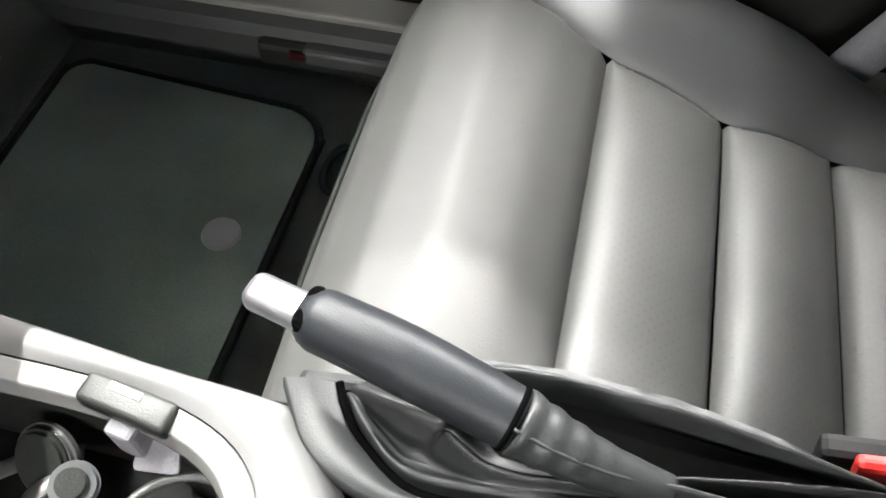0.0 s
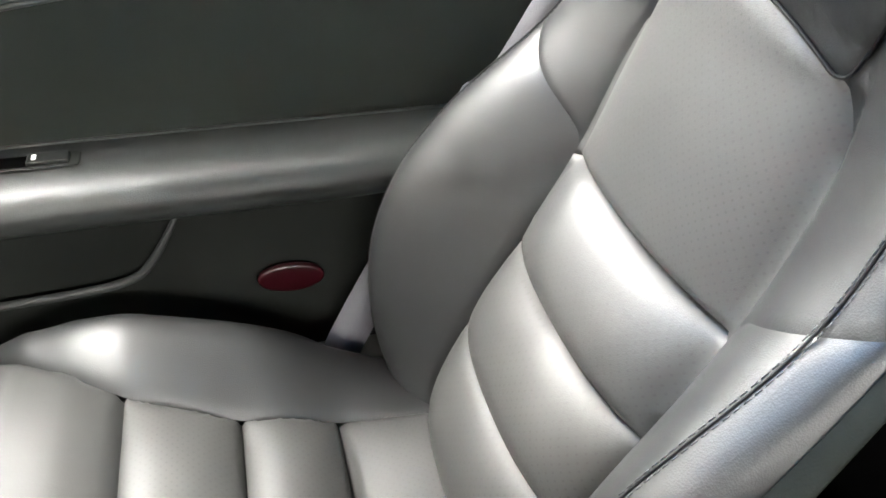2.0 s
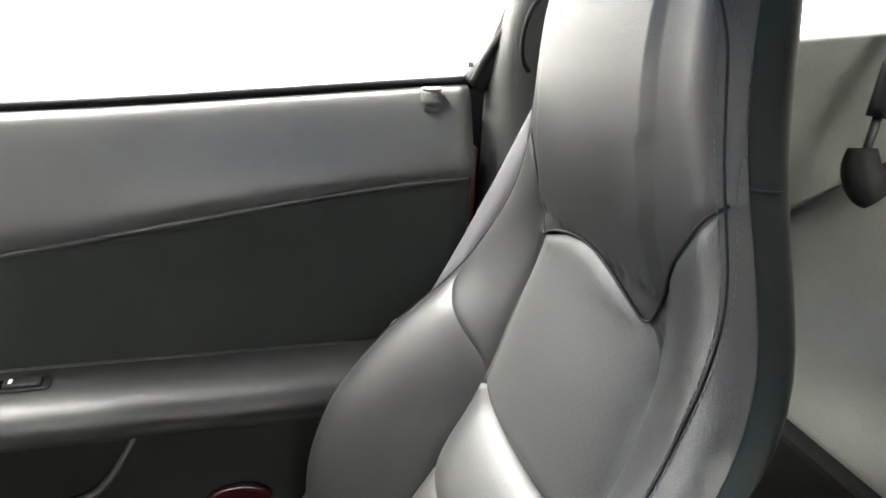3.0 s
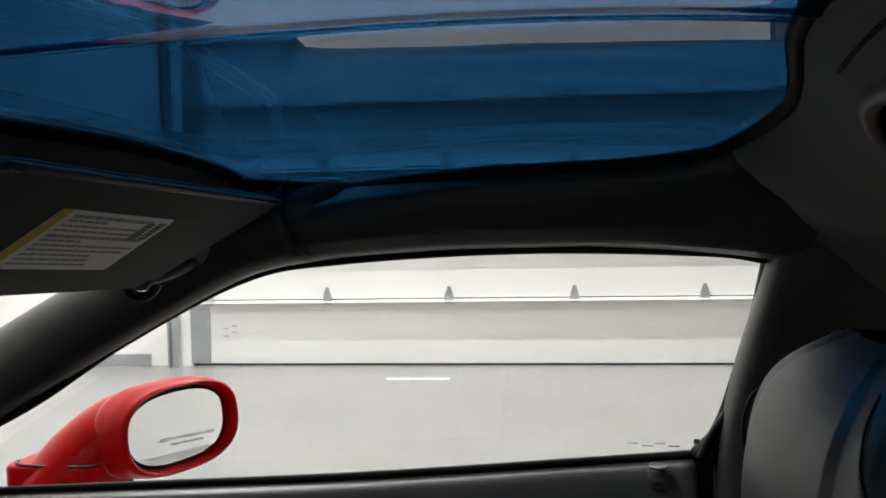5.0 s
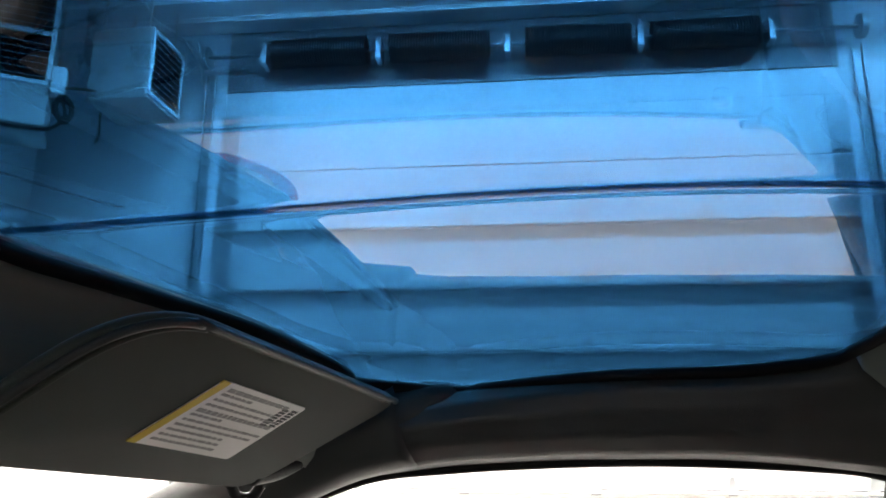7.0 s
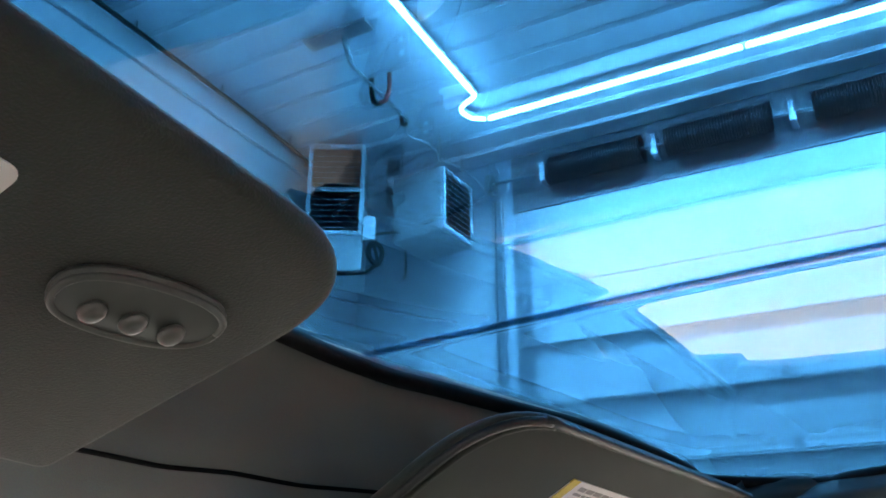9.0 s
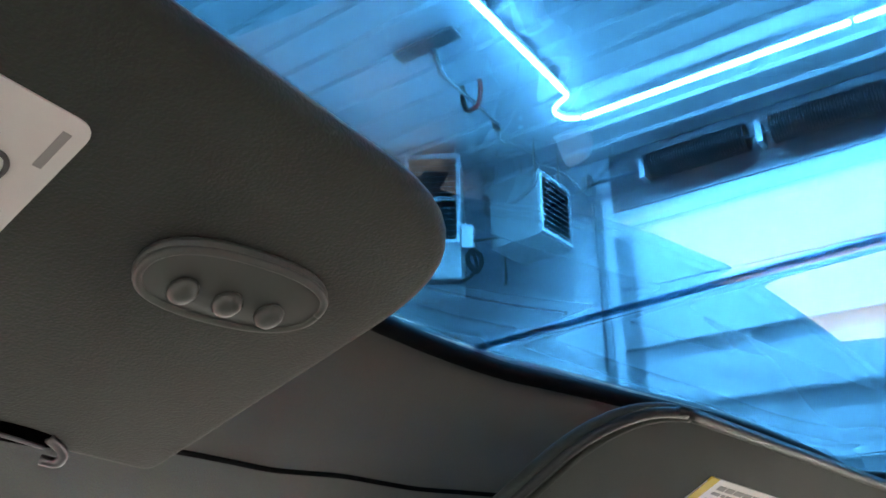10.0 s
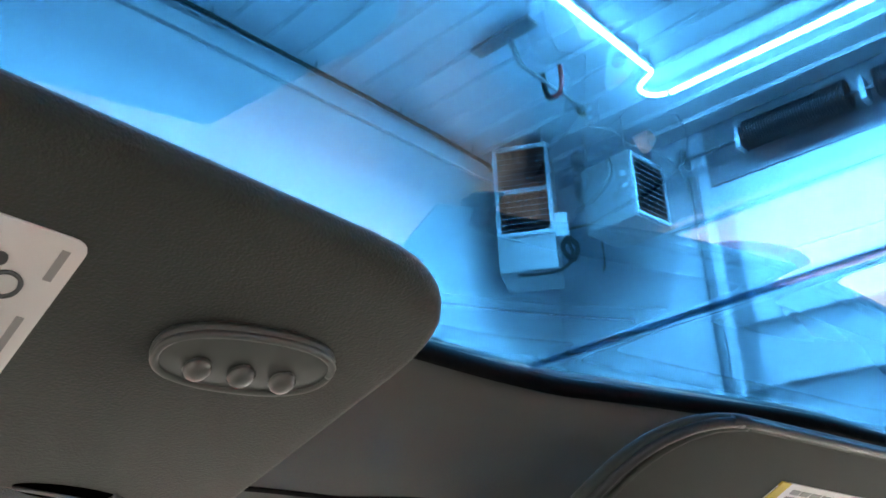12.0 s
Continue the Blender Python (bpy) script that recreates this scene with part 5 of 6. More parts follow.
def cushion_z(x, d):
    a = abs(d)
    ys = seam_y(x) if d > 0 else seam_in(x)
    z = cushion_base(x)
    if a < ys:
        for p, q in zip(CUSHION_SEAMS, CUSHION_SEAMS[1:]):
            if p <= x <= q:
                t = (x - p) / (q - p)
                if p < -0.6:
                    t = max(t, 0.5)
                swell = 0.024
                if p < -0.6:
                    z += 0.027 * (1 - (2 * t - 1) ** 4) * (1 - 0.6 * (a / ys) ** 4) - 0.005
                else:
                    z += swell * (4 * t * (1 - t)) ** 0.75 * (1 - 0.6 * (a / ys) ** 4) - 0.004
        return z
    top = bolster_rise(x) * (1.0 if d > 0 else 0.4)
    t = (a - ys) / max(0.02, 0.25 - ys)
    if d > 0:
        return z + top * math.sin(min(1.0, t * 1.25) * math.pi / 2) - 0.10 * max(0.0, t - 0.72) ** 2 * 8
    return z + top * math.sin(min(1.0, t * 1.4) * math.pi / 2) - 0.14 * max(0.0, t - 0.55) ** 2 * 5


def cushion_strip(x0, x1, lo, hi, nx, nd, groove=0.004):
    def f(u, v):
        x = x0 + (x1 - x0) * u
        a, b = lo(x), hi(x)
        d = a + (b - a) * v
        rim = min(u, 1 - u) * abs(x1 - x0), min(v, 1 - v) * abs(b - a)
        return (x, SEAT_Y + d, cushion_z(x, d) - groove * math.exp(-min(rim) / 0.005))
    return sheet(f, nx, nd)


ridge_d = curve1([0.30, 0.45, 0.593, 0.66, 0.69, 0.73, 0.79, 0.84, 0.86, 0.92, 1.00, 1.07], [0.205, 0.212, 0.213, 0.214, 0.208, 0.199, 0.193, 0.181, 0.170, 0.150, 0.137, 0.085])


def car_seat():
    s = thing("bucket_seat", "black leather bucket seat with fluted perforated inserts", "seat")
    # backrest inserts
    for i, (p, q) in enumerate(zip(BACK_SEAMS, BACK_SEAMS[1:])):
        top = q if q < 0.7 else (lambda v: top_seam((2 * v - 1) * 0.104))
        vs, fs = back_strip(p, top, lambda z: -ins_w(z), lambda z: ins_w(z), 30, 44)
        solid("backrest_flute", vs, fs, LEATHER_BACK_LIT, s, "perforated black leather flute")
    for side in (1, -1):
        mid = lambda v: 0.622 + 0.085 * v ** 0.65
        top = lambda v: seam_at(lambda z: ins_w(z) + (fWO(z) - ins_w(z)) * v)
        for p, q, nz in ((0.30, mid, 50), (mid, top, 34)):
            vs, fs = back_strip(p, q, lambda z: side * ins_w(z), lambda z: side * fWO(z), nz, 30)
            if side < 0:
                fs = [f[::-1] for f in fs]
            solid("backrest_bolster", vs, fs, LEATHER_SHADED, s, "padded black leather side bolster")
        # side and back shell
        def shell(u, v, side=side):
            z = 0.28 + 0.812 * u
            x0 = back_front(z, fWO(z))
            x1 = fBK(z)
            y = fWO(z) + 0.012 * math.sin(math.pi * min(1, v * 1.6)) if v < 0.625 else fWO(z) * (1 - (v - 0.625) / 0.375)
            x = x0 + (x1 - x0) * min(1.0, v / 0.625)
            if v > 0.625:
                x += max(0.02, fIN(z) + 0.06 - x1) * min(1.0, (v - 0.625) / 0.375 * 3.5)
            return (x, SEAT_Y + side * y, z)
        vs, fs = sheet(shell, 50, 34)
        if side > 0:
            fs = [f[::-1] for f in fs]
        solid("back_shell", vs, fs, SHADED_VINYL, s, "black vinyl seat side, darkened for its shade")
        # cross seams of the side
        for h0, h1 in ((0.894, 0.898), (0.600, 0.588)):
            run = []
            for v in np.linspace(0.02, 0.60, 14):
                h = h0 + (h1 - h0) * v
                run.append(Vector(shell((h - 0.28) / 0.812, v)) + Vector((-0.0010, side * 0.0006, 0)))
            vs, fs = tube(run, 0.0011, n=40, sides=6)
            solid("side_seam", vs, fs, RUBBER, s, "dark cross seam on the seat side")
        # seam with stitches on both sides, along the bolster's ridge
        def on_ridge(z, k):
            if side > 0:
                d = fRI(z) + (fWO(z) - fRI(z)) * (0.45 + 0.17 * step01(0.48, 0.86, z) + k)
            else:
                d = ridge_d(z) + 0.016 * k
            return Vector((back_front(z, d) - 0.0006, SEAT_Y + side * d, z))
        vs, fs = tube([on_ridge(z, 0.0) for z in np.linspace(0.34, 1.07, 50)], 0.0010, n=200, sides=6)
        solid("ridge_seam", vs, fs, RUBBER, s, "dark seam along the bolster")
        for off in ((-0.16, 0.16) if side > 0 else (-0.17, 0.17)):
            sv, sf = [], []
            zs = np.linspace(0.36, 1.05, 420)
            for k in range(0, 418, 3):
                v2, f2 = tube([on_ridge(zs[k], off), on_ridge(zs[k + 2], off)], 0.0004, n=2, sides=5)
                sf += [tuple(i + len(sv) for i in f) for f in f2]
                sv += v2
            o = solid("stitching", sv, sf, THREAD, s, "grey stitches along the bolster seam")
            o["kind"] = "stuff"
    vs, fs = back_strip(lambda v: seam_at(lambda z: (2 * v - 1) * fWO(z)), 1.094, lambda z: -fWO(z), lambda z: fWO(z), 50, 70)
    solid("headrest", vs, fs, LEATHER_SHADED, s, "smooth black leather headrest")
    line = []
    for v in np.linspace(0.01, 0.99, 80):
        z = seam_at(lambda h: (2 * v - 1) * fWO(h))
        d = (2 * v - 1) * fWO(z)
        line.append((back_front(z, d) + 0.0015, SEAT_Y + d, z))
    vs, fs = tube(line, 0.0013, n=160, sides=6)
    solid("headrest_seam", vs, fs, RUBBER, s, "dark seam below the headrest")
    # cushion
    for p, q in zip(CUSHION_SEAMS, CUSHION_SEAMS[1:]):
        a = max(p, -0.665)
        vs, fs = cushion_strip(a, q, lambda x: -seam_in(x), lambda x: seam_y(x), 30, 50)
        solid("cushion_flute" if p > -0.6 else "cushion_front", vs, fs, LEATHER_PERF_LIT if p > -0.6 else INSERT_LEATHER_LIT, s)
    vs, fs = cushion_strip(-0.665, -0.05, lambda x: seam_y(x), lambda x: 0.255, 60, 24)
    solid("cushion_bolster", vs, fs, LEATHER_SHADED, s, "padded black leather thigh bolster")
    vs, fs = cushion_strip(-0.665, -0.05, lambda x: -0.255, lambda x: -seam_in(x), 60, 24)
    solid("cushion_bolster", vs, fs, LEATHER_SHADED, s)
    def skirt(u, v):
        # round the front and both sides
        t = u * 3
        if t < 1:
            x, d = -0.05 - 0.57 * t, 0.255
        elif t < 2:
            q = (t - 1) * math.pi
            x, d = -0.62 - 0.045 * math.sin(q), 0.255 * math.cos(q)
            d = 0.255 * math.copysign(abs(math.cos(q)) ** 0.5, math.cos(q))
        else:
            x, d = -0.62 + 0.57 * (t - 2), -0.255
        z = cushion_z(max(-0.665, x), max(-0.255, min(0.255, d))) - 0.003
        return (x - (0.0 if abs(d) > 0.25 else 0.0), SEAT_Y + d, z + (0.19 - z) * v)
    vs, fs = sheet(skirt, 90, 10)
    solid("cushion_skirt", vs, fs, SHADED_VINYL, s, "black vinyl side of the cushion, darkened for its shade")
    welt = [(-0.657 + 0.030 * (abs(d) / 0.235) ** 4, SEAT_Y + d, cushion_z(-0.657, d) + 0.004 - 0.012 * (abs(d) / 0.235) ** 4) for d in np.linspace(-0.235, 0.235, 30)]
    vs, fs = tube(welt, 0.0032, n=90, sides=8)
    solid("front_welt", vs, fs, SHADED_VINYL, s, "sewn welt along the cushion's front")
    part("seat_base", box(0.46, 0.42, 0.05, 0.01, (-0.30, SEAT_Y, 0.195)), PLASTIC, s)
    for y in (0.18, 0.55):
        part("seat_rail", box(0.60, 0.035, 0.03, 0.004, (-0.36, y, 0.185)), STEEL, s)


def seat_belt():
    b = thing("seat_belt", "grey webbing seat belt hanging beside the seat", "seat belt")
    line = smooth_line([(0.125, 0.674, 0.97), (0.085, 0.668, 0.862), (-0.018, 0.662, 0.655), (-0.125, 0.655, 0.478), (-0.205, 0.650, 0.325), (-0.24, 0.648, 0.24)], 40)
    vs, fs = [], []
    for i, p in enumerate(line):
        d = (line[min(i + 1, 39)] - line[max(i - 1, 0)]).normalized()
        w = d.cross(Vector((0.15, 1, 0))).normalized() * 0.023
        vs += [p - w, p + w]
    fs = [(2 * i, 2 * i + 1, 2 * i + 3, 2 * i + 2) for i in range(39)]
    thick(solid("strap", vs, fs, STRAP, b), 0.0016, 0)
    part("anchor", box(0.05, 0.015, 0.05, 0.005, (-0.245, 0.655, 0.255)), PLASTIC, b)
    vs, fs = tube([(-0.104, 0.622, 0.616), (-0.103, 0.620, 0.628), (-0.098, 0.619, 0.635), (-0.093, 0.620, 0.633)], 0.0010, n=14, sides=6)
    solid("belt_hook", vs, fs, STRAP, b, "thin white belt hook")
    k = thing("belt_buckle", "black seat belt buckle with a red release button", "belt buckle")
    m = Matrix.Rotation(radians(-12), 4, "Y")
    part("buckle_body", box(0.052, 0.016, 0.10, 0.005, (-0.274, 0.182, 0.386), m), RUBBER, k)
    part("release_button", box(0.042, 0.010, 0.020, 0.004, (-0.276, 0.168, 0.443), m), RED_PLASTIC, k, "bright red release button")


# ---------------------------------------------------------------- car: console and floor
def console():
    c = thing("center_console", "satin silver centre console with open cubby", "console")
    edge = curve1([-1.15, -0.78, -0.665, -0.568, -0.40], [0.165, 0.151, 0.137, 0.139, 0.150])

    def cubby_rim(q):
        """Outline of the cubby, an oblong with rounded rear end."""
        a, b, pw = 0.190, 0.100, 3.4
        x = -0.775 + a * math.copysign(abs(math.cos(q)) ** (2 / pw), math.cos(q))
        y = 0.024 + b * math.copysign(abs(math.sin(q)) ** (2 / pw), math.sin(q))
        return x, y
    N = 72

    def top(u, v):
        q = 2 * math.pi * v
        xi, yi = cubby_rim(q)
        # outer outline
        co, si = math.cos(q), math.sin(q)
        xo = -0.80 + 0.30 * math.copysign(abs(co) ** 0.5, co)
        xo = min(xo, -0.545)
        hi, lo = edge(xo), -0.125
        yo = (hi + lo) / 2 + (hi - lo) / 2 * math.copysign(abs(si) ** 0.35, si)
        if xo > -0.60 and yo > 0.06:
            xo = min(xo, -0.545 - 0.9 * max(0.0, yo - 0.085))
        x, y = xi + (xo - xi) * u, yi + (yo - yi) * u
        z = 0.448 + 0.004 * math.sin(math.pi * u) - 0.010 * max(0, u - 0.85) / 0.15 - 0.03 * step01(-0.75, -1.0, x) * 0
        return (x, y, z)
    vs, fs = sheet(top, 14, N, True)
    solid("silver_trim", vs, fs, SILVER, c, "bright satin silver trim plate")
    def wall(u, v):
        xi, yi = cubby_rim(2 * math.pi * v)
        k = 0.94 - 0.10 * u
        r = -0.775 + (xi + 0.775) * k, 0.024 + (yi - 0.024) * k
        zz = [0.438, 0.436, 0.433, 0.43, 0.36, 0.345]
        kk = u * 5
        i = min(int(kk), 4)
        return (r[0], r[1], zz[i] + (zz[i + 1] - zz[i]) * (kk - i))
    vs, fs = sheet(wall, 16, N, True)
    solid("cubby_wall", vs, fs, PLASTIC, c, "dark wall of the open cubby")
    part("cubby_floor", box(0.36, 0.18, 0.006, 0.001, (-0.775, 0.024, 0.346)), RUBBER, c)
    # wide inner rim, set a little below the plate
    def inner(u, v):
        x, y = cubby_rim(2 * math.pi * v)
        k = 0.997 - 0.160 * u
        kx = 0.9985 - 0.098 * u
        return (-0.775 + (x + 0.775) * kx, 0.024 + (y - 0.024) * k, 0.4475 - 0.0022 * math.exp(-((u - 0.0) / 0.03) ** 2) - 0.005 * u - 0.012 * max(0.0, u - 0.8) / 0.2)
    vs, fs = sheet(inner, 24, N, True)
    solid("cubby_rim", vs, fs, RIM_GREY, c, "wide grey inner rim of the cubby")
    # side of the tunnel
    def side(u, v):
        x = -1.15 + 1.35 * u
        y = edge(min(x, -0.40)) if x < -0.40 else 0.150
        return (x, y - 0.004 + 0.030 * v * v, 0.440 + (0.17 - 0.440) * v)
    vs, fs = sheet(side, 40, 12)
    solid("tunnel_side", vs, fs, CARPET, c, "carpeted side of the centre tunnel")
    # body below
    def leftside(u, v):
        x = -1.15 + 1.35 * u
        return (x, -0.122 - 0.03 * v * v, 0.442 + (0.17 - 0.442) * v)
    vs, fs = sheet(leftside, 20, 8)
    solid("tunnel_side", vs, [f[::-1] for f in fs], CARPET, c)
    # grey collar behind the silver plate, the frame of the brake boot
    outer = smooth_line([(-0.603, 0.144, 0), (-0.592, 0.126, 0), (-0.578, 0.108, 0), (-0.554, 0.095, 0), (-0.515, 0.087, 0), (-0.45, 0.084, 0)], 40)
    inner_line = smooth_line([(-0.570, 0.148, 0), (-0.563, 0.135, 0), (-0.550, 0.120, 0), (-0.521, 0.101, 0), (-0.490, 0.099, 0), (-0.45, 0.104, 0)], 40)

    def grey(u, v):
        k = min(39, int(round(u * 39)))
        p = outer[k].lerp(inner_line[k], v)
        return (p.x, p.y, 0.4505 + 0.003 * math.sin(math.pi * v) - 0.010 * (v > 0.97) - 0.010 * (v < 0.03))
    vs, fs = sheet(grey, 40, 18)
    solid("boot_collar", vs, fs, BOOT, c, "grey collar of the brake boot")
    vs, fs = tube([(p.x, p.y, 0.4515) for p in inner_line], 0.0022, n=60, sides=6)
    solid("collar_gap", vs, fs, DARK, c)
    part("edge_cap", box(0.040, 0.012, 0.030, 0.005, (-0.575, 0.150, 0.434), Matrix.Rotation(radians(6), 4, "Z")), BOOT, c)
    # rear armrest lid
    lid = rounded([(-0.478, -0.118), (0.12, -0.118), (0.12, 0.150), (-0.262, 0.158), (-0.298, 0.126), (-0.34, 0.112), (-0.478, 0.098)], [0.03, 0.03, 0.03, 0.012, 0.012, 0.02, 0.02], 6)
    part("armrest_lid", plate(lid, 0.065, Matrix.Translation((0, 0, 0.388)), 0.012), BOOT, c, "black padded armrest lid", smooth=True)
    part("tunnel_top", box(0.75, 0.27, 0.02, 0.006, (-0.17, 0.012, 0.380)), TRIM, c)


def near_line(p, line):
    """Distance in plan to a line of points, and the height there."""
    best, h = 9.0, 0.0
    for a, b in zip(line, line[1:]):
        d = b - a
        t = max(0.0, min(1.0, ((p[0] - a.x) * d.x + (p[1] - a.y) * d.y) / (d.x * d.x + d.y * d.y)))
        q = a + d * t
        r = math.hypot(p[0] - q.x, p[1] - q.y)
        if r < best:
            best, h = r, q.z
    return best, h


def parking_brake():
    p = thing("parking_brake", "black leather parking brake lever with chrome button", "parking brake")
    pts = [Vector((-0.586, 0.160, 0.500)), Vector((-0.545, 0.151, 0.498)), Vector((-0.51, 0.143, 0.493)), Vector((-0.472, 0.134, 0.485))]
    vs, fs = tube(pts, lambda t: 0.0178 - 0.0012 * abs(2 * t - 0.9) - 0.004 * max(0, 0.06 - t) / 0.06, n=40, sides=24)
    solid("grip", vs, fs, GRIP, p, "black leather-wrapped grip")
    way = (pts[0] - pts[1]).normalized()
    m = axes(pts[0] - way * 0.004, way, (0, 0, 1))
    e = part("grip_end", box(0.012, 0.027, 0.027, 0.006, (0, 0, 0), None, 3), DARK, p)
    e.matrix_world = m
    b = part("button", box(0.056, 0.0160, 0.021, 0.0072, (0.010, 0, 0), None, 5), SATIN, p, "satin chrome release button", smooth=True)
    b.matrix_world = m
    ring = pts[3] + (pts[2] - pts[3]).normalized() * 0.004
    vs, fs = tube([ring, ring + (pts[3] - pts[2]).normalized() * 0.003], 0.0172, n=2, sides=24)
    solid("grip_ring", vs, fs, DARK, p)

    def gathers(t):
        return 0.0172 - 0.0085 * t ** 1.2 + 0.0007 * math.sin(t * 34) * (1 - t)
    vs, fs = tube([(-0.473, 0.1342, 0.485), (-0.450, 0.130, 0.476), (-0.425, 0.1285, 0.464), (-0.392, 0.129, 0.450)], gathers, n=50, sides=20)
    solid("boot_sleeve", vs, fs, BOOT, p, "gathered leather sleeve")
    seam = [(-0.473, 0.124, 0.4985), (-0.450, 0.121, 0.4885), (-0.425, 0.122, 0.475), (-0.395, 0.1265, 0.459)]
    vs, fs = tube(seam, 0.0011, n=30, sides=6)
    solid("sleeve_seam", vs, fs, BOOT, p)
    # slack leather boot with its folds
    ridges = [
        (smooth_line([(-0.545, 0.160, 0.447), (-0.494, 0.171, 0.460), (-0.452, 0.173, 0.463), (-0.392, 0.169, 0.463), (-0.335, 0.162, 0.459), (-0.278, 0.153, 0.452)], 24), 0.0066),
        (smooth_line([(-0.405, 0.131, 0.460), (-0.35, 0.142, 0.459), (-0.302, 0.149, 0.456), (-0.275, 0.152, 0.452)], 16), 0.0045),
        (smooth_line([(-0.507, 0.129, 0.472), (-0.48, 0.117, 0.465), (-0.444, 0.1195, 0.462), (-0.395, 0.128, 0.463), (-0.35, 0.1275, 0.459), (-0.314, 0.129, 0.456), (-0.285, 0.144, 0.453)], 24), 0.0050),
        (smooth_line([(-0.562, 0.142, 0.452), (-0.548, 0.127, 0.453), (-0.521, 0.109, 0.454), (-0.461, 0.110, 0.454), (-0.396, 0.116, 0.454), (-0.33, 0.1205, 0.454), (-0.29, 0.139, 0.452)], 24), 0.0052),
        (smooth_line([(-0.560, 0.149, 0.450), (-0.53, 0.142, 0.456), (-0.497, 0.140, 0.455)], 10), 0.010),
    ]
    lo = curve1([-0.575, -0.569, -0.552, -0.521, -0.46, -0.396, -0.33, -0.296, -0.27], [0.149, 0.146, 0.120, 0.100, 0.103, 0.111, 0.115, 0.130, 0.150])
    hi = curve1([-0.575, -0.569, -0.55, -0.50, -0.45, -0.39, -0.335, -0.29, -0.27], [0.151, 0.152, 0.168, 0.186, 0.191, 0.187, 0.178, 0.165, 0.154])
    nx, ny = 110, 60
    grid = np.zeros((nx, ny, 3))
    for i in range(nx):
        x = -0.575 + 0.305 * i / (nx - 1)
        for j in range(ny):
            y = lo(x) + (hi(x) - lo(x)) * j / (ny - 1)
            base = 0.436 - 0.06 * step01(-0.50, -0.44, x) * math.exp(-((y - 0.150) / 0.012) ** 2)
            z = base
            for line, w in ridges:
                d, h = near_line((x, y), line)
                z = max(z, base + (h - base) * math.exp(-(d / w) ** 2))
            z += 0.0008 * math.sin(210 * x + 160 * y) * math.sin(90 * x - 260 * y)
            grid[i, j] = (x, y, z)
    for _ in range(3):
        g = grid[:, :, 2].copy()
        g[1:-1, 1:-1] = 0.5 * grid[1:-1, 1:-1, 2] + 0.125 * (grid[:-2, 1:-1, 2] + grid[2:, 1:-1, 2] + grid[1:-1, :-2, 2] + grid[1:-1, 2:, 2])
        grid[:, :, 2] = g
    vs, fs = sheet(lambda u, v: tuple(grid[int(round(u * (nx - 1))), int(round(v * (ny - 1)))]), nx, ny)
    solid("boot", vs, fs, BOOT, p, "slack black leather boot with soft folds")
    # flat black sheet over the pit stands in for its deep shade
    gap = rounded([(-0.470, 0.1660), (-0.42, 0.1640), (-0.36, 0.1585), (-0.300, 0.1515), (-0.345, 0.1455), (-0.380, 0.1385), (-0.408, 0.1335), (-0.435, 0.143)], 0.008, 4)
    part("boot_gap_shade", plate(gap, 0.002, Matrix.Translation((0, 0, 0.4455))), DARK, p, "flat black sheet for the shaded gap beside the lever")



